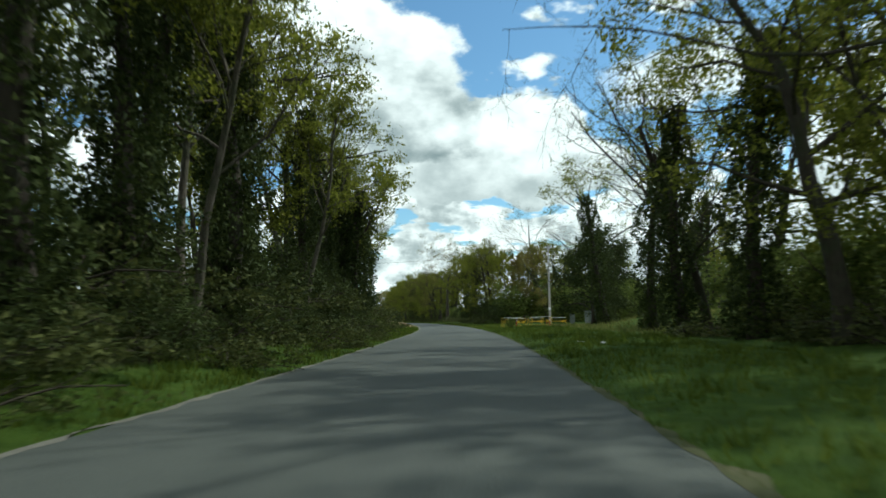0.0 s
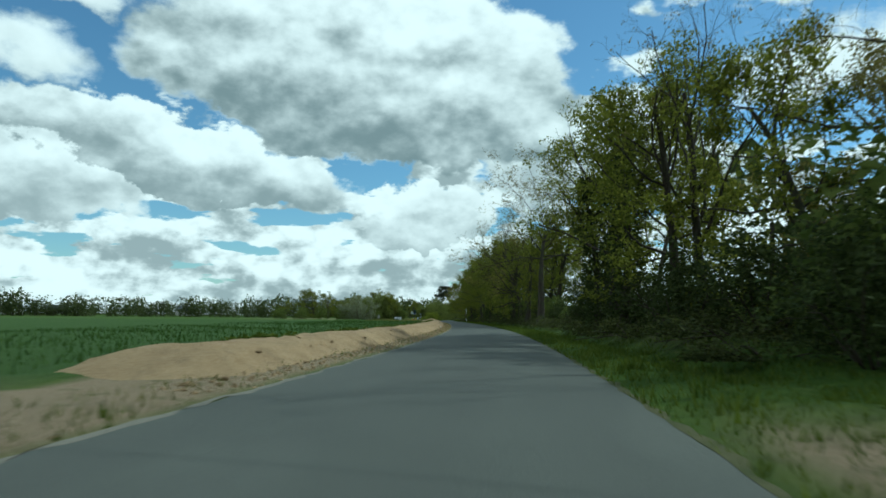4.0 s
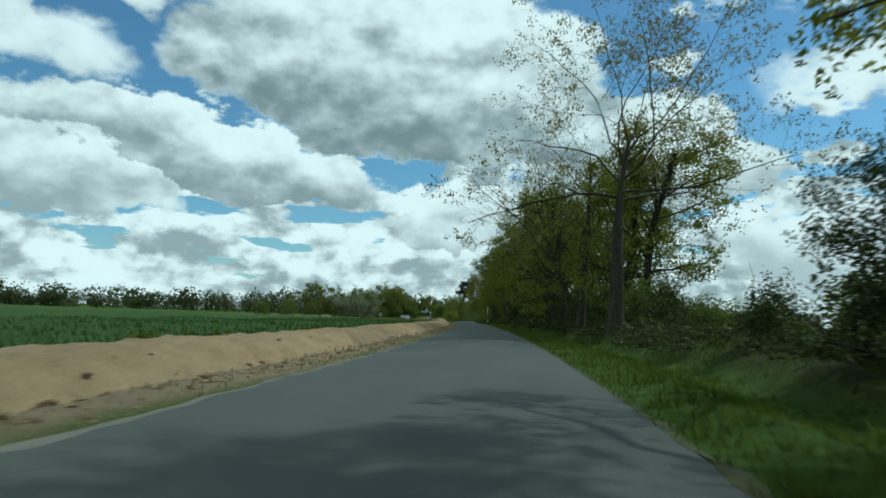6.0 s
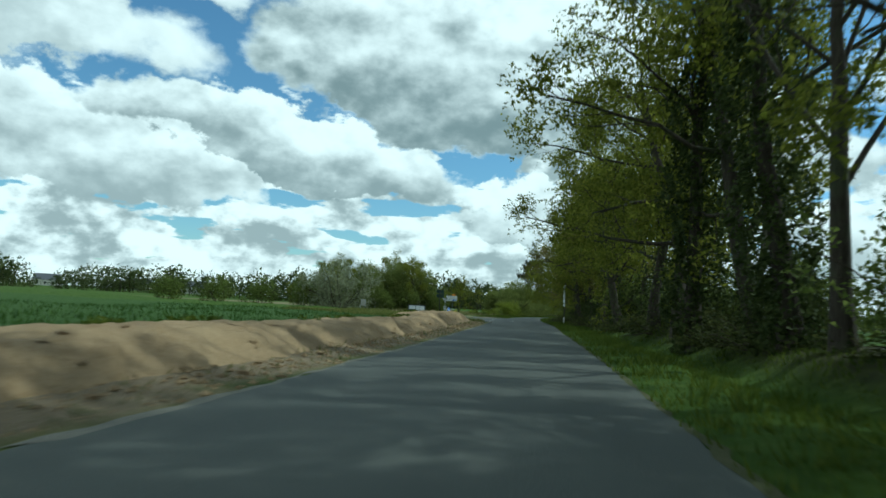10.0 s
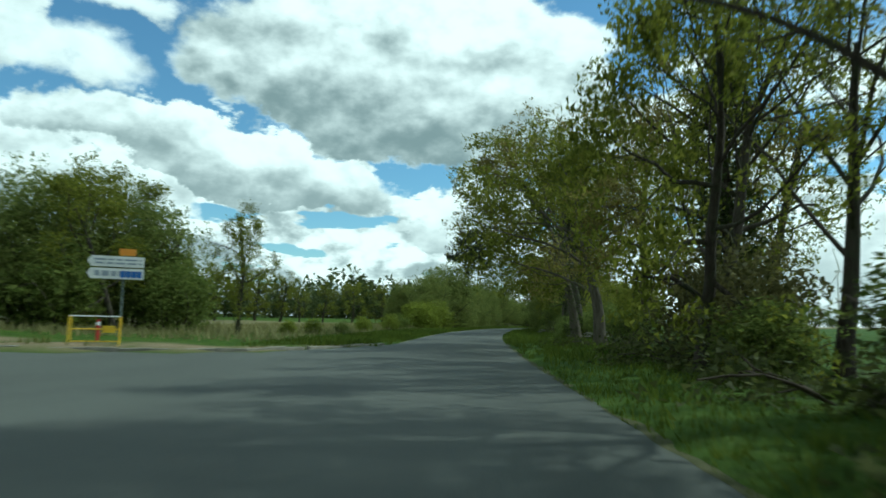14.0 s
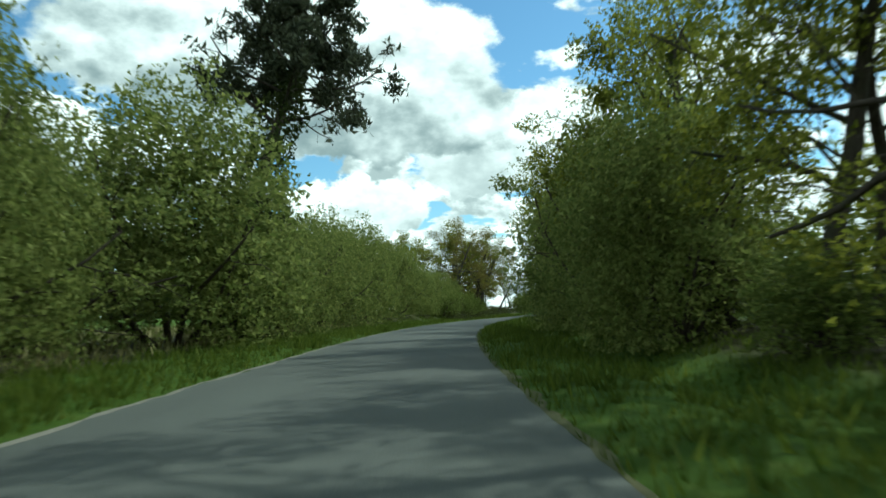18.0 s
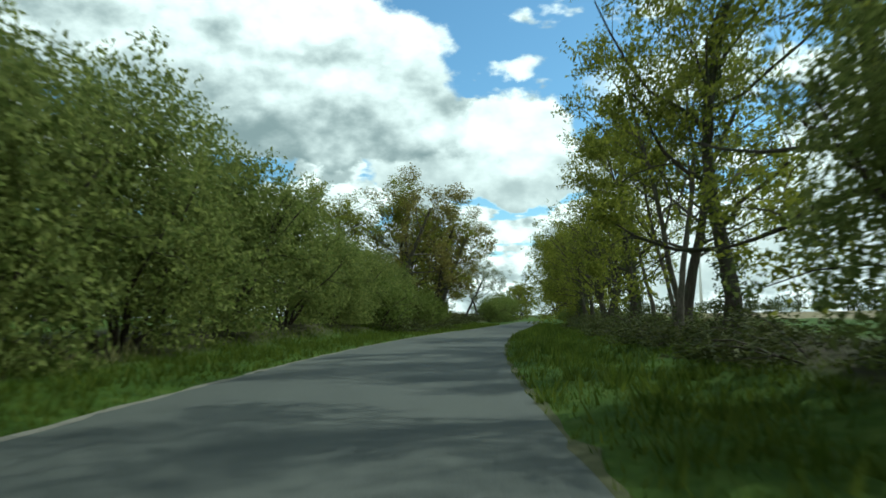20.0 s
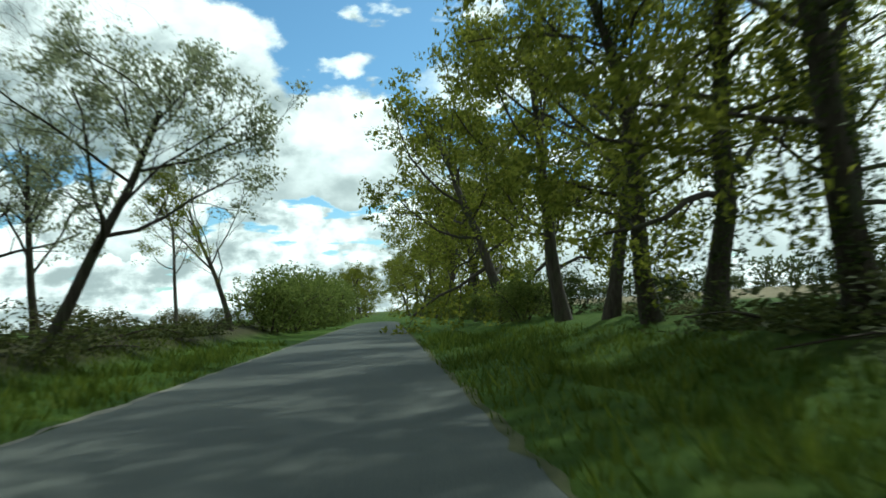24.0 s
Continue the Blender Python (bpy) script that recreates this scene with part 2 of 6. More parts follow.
BARK_PALE = bark_material("pale_grey_bark", (0.13, 0.125, 0.11), (0.32, 0.30, 0.26))
TWIG = Mat("twigs", 0.9, 0.1).colour((0.062, 0.05, 0.038)).m

k = Mat("asphalt", 0.86, 0.32)
grit = k.noise(85.0, 3.0, 0.7)
worn = k.noise(0.35, 5.0, 0.62, (1.0, 0.28, 1.0))
patch = k.noise(2.6, 4.0)
base = k.ramp(worn, (0.30, (0.058, 0.065, 0.056)), (0.70, (0.112, 0.121, 0.104)))
mend = k.noise(0.11, 3.0, 0.5, (1.6, 0.5, 1.0))
base = k.mix(k.ramp(mend, (0.50, (0, 0, 0)), (0.53, (0.5, 0.5, 0.5)), (0.62, (0.25, 0.25, 0.25))), base, (0.048, 0.054, 0.046))
base = k.mix(k.math("MULTIPLY", patch, 0.35), base, (0.072, 0.078, 0.069))
track = k.attr("track")
base = k.mix(k.math("MULTIPLY", track, 0.28), base, (0.046, 0.049, 0.046))
base = k.mix(0.55, base, k.ramp(grit, (0.32, (0.03, 0.03, 0.03)), (0.52, (0.078, 0.081, 0.072)), (0.74, (0.22, 0.225, 0.20))))
k.colour(base)
ASPHALT = k.bump(grit, 0.5, 0.006).m

k = Mat("pale_grit", 0.95, 0.2)
g = k.noise(40.0, 4.0, 0.7)
k.colour(k.ramp(g, (0.3, (0.10, 0.095, 0.075)), (0.7, (0.26, 0.24, 0.20))))
GRIT = k.bump(g, 0.7, 0.01).m

k = Mat("trodden_margin", 0.96, 0.12)
g = k.noise(30.0, 5.0, 0.7)
k.colour(k.ramp(k.math("ADD", k.math("MULTIPLY", g, 0.6), k.math("MULTIPLY", k.noise(1.6, 3.0), 0.4)), (0.36, (0.045, 0.058, 0.02)), (0.64, (0.11, 0.10, 0.055))))
MARGIN = k.bump(g, 0.7, 0.01).m

k = Mat("bare_sandy_soil", 0.96, 0.12)
g, big = k.noise(16.0, 6.0, 0.7), k.noise(0.9, 5.0, 0.6)
streak = k.noise(2.2, 5.0, 0.65, (1, 1, 0.35))
soil = k.ramp(big, (0.3, (0.30, 0.195, 0.10)), (0.68, (0.45, 0.31, 0.17)))
soil = k.mix(k.ramp(streak, (0.52, (0, 0, 0)), (0.72, (0.5, 0.5, 0.5))), soil, (0.16, 0.115, 0.07))
soil = k.mix(0.35, soil, k.ramp(g, (0.3, (0.14, 0.10, 0.06)), (0.7, (0.5, 0.40, 0.27))))
k.colour(soil)
SOIL = k.bump(k.math("ADD", g, streak), 0.9, 0.06).m

# the ground: grass, with fields, leaf litter and bare earth by the zones of the plan
k = Mat("ground", 0.95, 0.12)
g, mid, big = k.noise(26.0, 6.0, 0.75), k.noise(1.7, 5.0, 0.65), k.noise(0.16, 4.0)
grass = k.ramp(mid, (0.28, (0.036, 0.07, 0.008)), (0.52, (0.066, 0.118, 0.012)), (0.76, (0.13, 0.17, 0.034)))
grass = k.mix(k.math("MULTIPLY", g, 0.5), grass, (0.03, 0.042, 0.01))
crop = k.mix(k.noise(3.0, 5.0, 0.7, (1.0, 0.15, 1.0)), (0.03, 0.062, 0.014), (0.065, 0.112, 0.025))
litter = k.ramp(mid, (0.3, (0.028, 0.024, 0.014)), (0.55, (0.055, 0.052, 0.022)), (0.75, (0.075, 0.085, 0.028)))
earth = k.mix(k.ramp(mid, (0.55, (0, 0, 0)), (0.7, (0.8, 0.8, 0.8))), k.ramp(g, (0.3, (0.15, 0.105, 0.065)), (0.7, (0.38, 0.30, 0.20))), (0.08, 0.09, 0.03))
plough = k.mix(big, (0.17, 0.14, 0.085), (0.26, 0.22, 0.13))
c = k.mix(k.attr("crop"), grass, crop)
c = k.mix(k.attr("litter"), c, litter)
c = k.mix(k.attr("earth"), c, earth)
c = k.mix(k.attr("plough"), c, plough)
k.colour(c)
GROUND = k.bump(k.math("ADD", g, mid), 0.9, 0.05).m

BLADES = leaf_material("grass_blades", (0.05, 0.084, 0.010), (0.16, 0.19, 0.03), 0.45)
RANKBLADES = leaf_material("rank_grass", (0.10, 0.13, 0.022), (0.29, 0.27, 0.10), 0.45)
CROPBLADES = leaf_material("cereal_blades", (0.03, 0.068, 0.012), (0.085, 0.14, 0.028), 0.4)
DRYBLADES = leaf_material("meadow_grass", (0.15, 0.15, 0.05), (0.36, 0.33, 0.16), 0.4)


def paint(name, colour, rough=0.45, wear=0.25, metal=0.0):
    """Weathered paint or plain metal: dull streaks and small stains."""
    k = Mat(name, rough, 0.4)
    k.b.inputs["Metallic"].default_value = metal
    stain = k.noise(5.0, 5.0, 0.7)
    fleck = k.noise(60.0, 3.0)
    worn = k.mix(k.math("MULTIPLY", k.ramp(stain, (0.42, (0, 0, 0)), (0.75, (1, 1, 1))), wear), colour, tuple(v * 0.45 + 0.02 for v in colour))
    k.colour(k.mix(k.math("MULTIPLY", fleck, 0.12), worn, tuple(v * 0.7 for v in colour)))
    return k.bump(fleck, 0.1, 0.002).m


WHITE, YELLOW, RED, BLUE = paint("white_enamel", (0.78, 0.79, 0.78)), paint("yellow_paint", (0.75, 0.50, 0.03)), paint("red_plastic", (0.42, 0.03, 0.025)), paint("blue_film", (0.03, 0.13, 0.46))
ORANGE, BLACK, DARKGREEN = paint("orange_panel", (0.75, 0.30, 0.03)), paint("black_paint", (0.03, 0.03, 0.032)), paint("dark_green_paint", (0.022, 0.05, 0.04))
STEEL, BOXGREY = paint("galvanised_steel", (0.42, 0.43, 0.43), 0.5, 0.3, 0.7), paint("grey_green_cabinet", (0.12, 0.15, 0.14))
GREYBACK, INK = paint("sign_back_grey", (0.42, 0.43, 0.42)), paint("printed_ink", (0.30, 0.34, 0.40))
CONCRETE = paint("weathered_concrete", (0.26, 0.24, 0.20), 0.9, 0.9)
POLEWOOD = paint("grey_concrete_pole", (0.40, 0.38, 0.34), 0.85, 0.5)
RENDER_WALL, ROOF_SLATE = paint("pale_rendered_wall", (0.66, 0.63, 0.57), 0.9, 0.2), paint("slate_roof", (0.09, 0.095, 0.11), 0.6, 0.3)

# ---- the plan: a line along the road, places by metres along it (s) and to its right (d) ----
KNOTS = [(0.5, -41), (3.3, -19.1), (5.7, 2.6), (7.6, 24.4), (8.9, 46.3), (9.6, 68.2), (9.8, 90.0), (9.5, 111.9), (8.7, 133.6), (7.4, 155.3), (5.8, 177.2), (4.0, 199.1),
         (1.9, 221.2), (-0.5, 243.3), (-3.1, 265.5), (-5.9, 287.6), (-8.4, 309.6), (-10.3, 331.1), (-11.4, 351.8), (-11.9, 371.8), (-11.8, 391.7), (-10.8, 411.4),
         (-8.6, 430.9), (-5.1, 450.3), (-0.7, 469.7), (4.2, 489.0), (24.8, 576), (71.0, 770), (117.5, 965)]
pts = np.array(KNOTS)
LINE = []
for i in range(1, len(pts) - 2):
    p0, p1, p2, p3 = pts[i - 1:i + 3]
    for u in np.linspace(0, 1, 8, endpoint=False):
        if i >= len(pts) - 4:
            LINE.append(p1 + (p2 - p1) * u)
        else:
            LINE.append(0.5 * (2 * p1 + (p2 - p0) * u + (2 * p0 - 5 * p1 + 4 * p2 - p3) * u * u + (3 * p1 - p0 - 3 * p2 + p3) * u ** 3))
LINE = np.array([pts[0] + (pts[1] - pts[0]) * u for u in np.linspace(-3, 1, 12, endpoint=False)] + LINE)
SEG = np.diff(LINE, axis=0)
LEN = np.linalg.norm(SEG, axis=1)
ALONG = np.r_[0, np.cumsum(LEN)]
ALONG = ALONG - ALONG[np.argmin(np.hypot(LINE[:, 0] - 3.3, LINE[:, 1] + 19.1))]
UNIT = SEG / LEN[:, None]


def spot(s, d):
    """x, y of a place of the plan."""
    i = int(np.clip(np.searchsorted(ALONG, s) - 1, 0, len(UNIT) - 1))
    v = UNIT[i]
    c = LINE[i] + v * (s - ALONG[i])
    return c[0] + d * v[1], c[1] - d * v[0]


def heading(s):
    i = int(np.clip(np.searchsorted(ALONG, s) - 1, 0, len(UNIT) - 1))
    return math.degrees(math.atan2(-UNIT[i][0], UNIT[i][1]))


def plan_of(x, y):
    """s, d of many points."""
    x, y = np.asarray(x, float), np.asarray(y, float)
    best, s_out, d_out = np.full(x.shape, 1e18), np.zeros(x.shape), np.zeros(x.shape)
    for a, v, L, s0 in zip(LINE, UNIT, LEN, ALONG):
        rx, ry = x - a[0], y - a[1]
        k = np.clip(rx * v[0] + ry * v[1], 0, L)
        far = (rx - k * v[0]) ** 2 + (ry - k * v[1]) ** 2
        side = np.sign(rx * v[1] - ry * v[0])
        near = far < best
        best = np.where(near, far, best)
        s_out, d_out = np.where(near, s0 + k, s_out), np.where(near, side * np.sqrt(far), d_out)
    return s_out, d_out


def edge_right(s):
    return np.interp(s, [0, 27, 50, 110, 200, 224, 265, 290, 332, 350, 380, 410, 460, 520, 600], [1.75, 1.85, 1.9, 1.92, 1.75, 1.62, 1.8, 2.3, 2.0, 1.85, 1.55, 1.2, 1.2, 1.05, 1.3])


def edge_left(s):
    return np.interp(s, [0, 40, 70, 120, 160, 230, 290, 350, 380, 410, 460, 480, 520, 600], [-4.7, -4.8, -4.35, -4.2, -4.05, -3.9, -4.2, -3.75, -4.4, -4.35, -4.85, -4.9, -4.35, -4.5])


def lumps(x, y, scale, amount):
    """Smooth unevenness of the ground."""
    return amount * (np.sin(x * scale + 1.3 * np.sin(y * scale * 0.7)) * np.cos(y * scale * 1.1 + 0.9 * np.sin(x * scale * 0.6)) + 0.5 * np.sin(x * scale * 2.7 + y * scale * 2.3))


def step(v, a, b):
    u = np.clip((v - a) / (b - a), 0, 1)
    return u * u * (3 - 2 * u)


# the junction: the side road that leaves to the left, as a belt between two lines
def far_kerb(x):
    return np.interp(x, [-60, -40, -27.8, -21.5, -18.5, -16.0, -14.6, -13.4], [352, 326, 309.5, 307.6, 309.0, 311.0, 317.0, 326])


def in_junction(x, y):
    """1 on the side road's asphalt and its mouth."""
    south = np.interp(x, [-60, -25.2, -20.8, -15.7, -12.4, -10.6, -8.5], [322, 293.4, 289.6, 284.1, 280.0, 276.5, 270])
    north = far_kerb(x)
    return step(y - south, -0.2, 0.2) * step(north - y, -0.2, 0.2) * (x < -6) * (x > -75)


def height(x, y):
    s, d = plan_of(x, y)
    er, el = edge_right(s), edge_left(s)
    r, l = d - er, el - d          # metres beyond the edges
    z = np.full(s.shape, -0.04)
    # right: verge, shallow ditch, bank under the trees, then the fields
    verge = 0.10 * step(r, 0, 1.2) + 0.05 * step(r, 1.5, 3)
    ditch = -0.28 * step(r, 1.6, 2.6) * step(4.4 - r, 0, 1.0) * (step(s, 95, 110) * step(300 - s, 0, 15) + 0.9 * step(s, 345, 375))
    bank = 0.55 * step(r, 3.2, 5.5) * step(s, 98, 112) * step(318 - s, 0, 12)
    rise = 1.3 * step(r, 8, 17) * step(72 - s, 0, 14) + 0.5 * step(r, 4, 8) * step(s, 345, 360)
    back = 0.35 * step(r, 10, 22) * step(s, 95, 115)
    far = 1.2 * step(r, 20, 70) * step(s, 430, 520)
    right = verge + ditch + bank + rise + back * 0.4 + far
    # left: verge, high wooded bank at first, fields later
    wood = (0.35 * step(l, 0.8, 2.6) + 1.5 * step(l, 2.6, 5.0)) * step(80 - s, 0, 12)
    plain = 0.10 * step(l, 0, 1.2) + 0.12 * step(l, 2, 8) * (1 - step(s, 90, 100) * step(310 - s, 0, 10))
    later = 0.8 * step(l, 2.5, 5.5) * step(s, 440, 470)
    left = wood + plain + later
    z = z + np.where(r > 0, right, 0) + np.where(l > 0, left, 0)
    off = np.maximum(np.maximum(r, l), 0)
    z = z + lumps(x, y, 0.9, 0.05) * step(off, 0.8, 3) + lumps(x, y, 0.13, 0.12) * step(off, 5, 20)
    flat = in_junction(x, y)
    apron = step(s, 79, 81) * step(98 - s, 0, 2.5) * (d > 0) * step(30 - d, 0, 2)
    z = z * (1 - np.maximum(flat, apron * 0.9)) + (-0.04) * np.maximum(flat, apron * 0.9)
    return z


def ground_at(x, y):
    return float(height(np.array([x]), np.array([y]))[0])


# ---- building blocks ----
def mesh_from(name, verts, faces, material, smooth=False, attrs=None):
    me = bpy.data.meshes.new(name)
    me.from_pydata(np.asarray(verts, float).tolist(), [], faces if isinstance(faces, list) else np.asarray(faces).tolist())
    for key, values in (attrs or {}).items():
        a = me.attributes.new(key, "FLOAT", "POINT")
        a.data.foreach_set("value", np.asarray(values, np.float32))
    if material:
        me.materials.append(material)
    if smooth:
        me.polygons.foreach_set("use_smooth", np.ones(len(me.polygons), bool))
    me.update()
    return me


def grid_faces(rows, cols):
    i = np.arange((rows - 1) * cols).reshape(rows - 1, cols)[:, :-1].ravel()
    return np.stack([i, i + 1, i + cols + 1, i + cols], 1)


def stretch(a, b, n):
    return list(np.linspace(a, b, n, endpoint=False))


# ---- the ground: one sheet to the horizon ----
gx = np.array([-4200, -2500, -1500, -900, -600, -400, -300, -220, -160, -120, -95, -75] + stretch(-62, -26, 24) + stretch(-26, 34, 112) + stretch(34, 60, 16)
              + [60, 70, 82, 96, 115, 140, 170, 220, 300, 400, 600, 900, 1500, 2500, 4200])
gy = np.array([-4200, -2500, -1200, -600, -300, -200, -150, -110, -80] + stretch(-60, 560, 330) + stretch(560, 700, 45) + [700, 720, 760, 820, 900, 1000, 1200, 1600, 2400, 4200])
X, Y = np.meshgrid(gx, gy)
S, Dd = plan_of(X, Y)
Z = height(X, Y)
off_r, off_l = Dd - edge_right(S), edge_left(S) - Dd
hill = np.clip((np.hypot(X + 5, Y - 250) - 330) / 900, 0, 1)
Z = Z + 2.5 * hill
crop = step(off_l, 3.2, 4.6) * step(S, 92, 98) * step(300 - S, 0, 6) * (1 - step(off_l, 190, 200))
far_r = step(off_r, 13, 16) * step(S, 100, 115)
plough = step(off_r, 26, 30) * step(S, 470, 500) * step(Dd, 20, 26) + 0.8 * step(off_l, 9, 13) * step(S, 340, 352) * step(452 - S, 0, 20) * step(70 - off_l, 0, 8)
litter = step(off_r, 3.2, 5.0) * step(13 - off_r, 0, 3) * step(S, 104, 116) * step(330 - S, 0, 12) + step(off_l, 1.8, 3.4) * step(56 - S, 0, 8) * step(30 - off_l, 0, 5) \
    + step(off_r, 9, 12) * step(36 - S, 0, 10) + step(off_l, 3.0, 4.2) * step(S, 392, 402) * step(14 - off_l, 0, 4) + step(off_r, 4, 5.5) * step(S, 392, 400) * step(448 - S, 0, 8) * step(12 - off_r, 0, 3) + step(off_r, 4.6, 5.6) * step(S, 436, 446) * step(524 - S, 0, 8) * step(11 - off_r, 0, 3)
earth = step(off_l, 0.05, 0.25) * step(3.6 - off_l, 0, 0.5) * step(S, 84, 92) * step(292 - S, 0, 4) + step(S, 79.5, 81) * step(97 - S, 0, 1.5) * step(Dd, 2, 3) * step(26 - Dd, 0, 2) \
    + step(Y - far_kerb(X), -0.3, 0.1) * step(far_kerb(X) + 2.0 - Y, 0, 0.6) * (X < -14.5) * (X > -50) + 0.7 * step(off_l, 0.5, 2.0) * step(S, 78, 88) * step(100 - S, 0, 6) * step(14 - off_l, 0, 3)
ground = tagged(new("ground", mesh_from("ground", np.stack([X, Y, Z], -1).reshape(-1, 3), grid_faces(len(gy), len(gx)), GROUND, True,
                {"crop": np.clip(crop + 0.45 * far_r, 0, 1).ravel(), "litter": np.clip(litter, 0, 1).ravel(), "earth": np.clip(earth, 0, 1).ravel(), "plough": np.clip(plough, 0, 1).ravel()})),
                "green roadside grass with fields and bare earth", "ground", kind="structure")

# ---- the road ----
rs = np.arange(-70, 760, 1.0)
cols = np.linspace(0, 1, 15)
verts, track = [], []
for i, s in enumerate(rs):
    a = edge_left(s) + 0.035 * math.sin(s * 1.7) + 0.03 * math.sin(s * 0.63 + 2) + 0.025 * math.sin(s * 4.1)
    b = edge_right(s) + 0.035 * math.sin(s * 1.3 + 1) + 0.025 * math.sin(s * 3.3)
    for u in cols:
        d = a + (b - a) * u
        x, y = spot(s, d)
        verts.append((x, y, 0.012 - 0.035 * (2 * u - 1) ** 2))
        m = (d + 1.35)
        track.append(max(math.exp(-((abs(m - 1.45) - 0.75) / 0.28) ** 2), math.exp(-((abs(m + 1.45) - 0.75) / 0.28) ** 2)))
road = tagged(new("road", mesh_from("road", verts, grid_faces(len(rs), len(cols)), ASPHALT, True, {"track": track})), "worn grey asphalt country lane", "road", kind="structure")

# side road and its mouth
xs, ys = np.arange(-74, -7.9, 0.5), np.arange(268, 360, 0.5)
XX, YY = np.meshgrid(xs, ys)
inside = in_junction(XX, YY) > 0.5
s_, d_ = plan_of(XX, YY)
inside &= d_ < edge_left(s_) + 0.9
quads, used = [], {}
vv = []


def corner(i, j):
    if (i, j) not in used:
        used[(i, j)] = len(vv)
        vv.append((xs[j], ys[i], -0.029))
    return used[(i, j)]


for i in range(len(ys) - 1):
    for j in range(len(xs) - 1):
        if inside[i:i + 2, j:j + 2].all():
            quads.append([corner(i, j), corner(i, j + 1), corner(i + 1, j + 1), corner(i + 1, j)])
tagged(new("side_road", mesh_from("side_road", vv, quads, ASPHALT, True)), "grey asphalt side road at the junction", "road", kind="structure")


def belt(name, s0, s1, d0, d1, z, material, label, category="road edge", stepping=0.5, seed=1, kind="structure"):
    """A narrow uneven strip along the road; d0 and d1 are functions of s."""
    rng = np.random.default_rng(seed)
    ss = np.arange(s0, s1, stepping)
    v = []
    for s in ss:
        for d in (d0(s) + rng.normal(0, 0.025), d1(s) + rng.normal(0, 0.05)):
            x, y = spot(s, d)
            v.append((x, y, z))
    return tagged(new(name, mesh_from(name, v, grid_faces(len(ss), 2), material)), label, category, kind=kind)


def ragged(s, k):
    """How far the loose grit reaches over the edge of the asphalt."""
    return 0.07 * math.sin(s * 1.9 + k) + 0.05 * math.sin(s * 4.7 + 2 * k) + 0.04 * math.sin(s * 0.55 + k)


for s0, s1 in ((-40, 286), (345, 700)):
    belt("road_edge", s0, s1, lambda s: float(edge_left(s)) - 0.06 + 0.5 * ragged(s, 1), lambda s: float(edge_left(s)) + 0.07 + 0.5 * ragged(s, 2), -0.0195, GRIT, "pale loose grit along the edge of the asphalt")
belt("road_margin", -40, 700, lambda s: float(edge_right(s)) - 0.04 + 0.25 * ragged(s, 3), lambda s: float(edge_right(s)) + 0.08 + 0.4 * ragged(s, 4), -0.0185, MARGIN, "bare trodden earth along the edge of the asphalt")

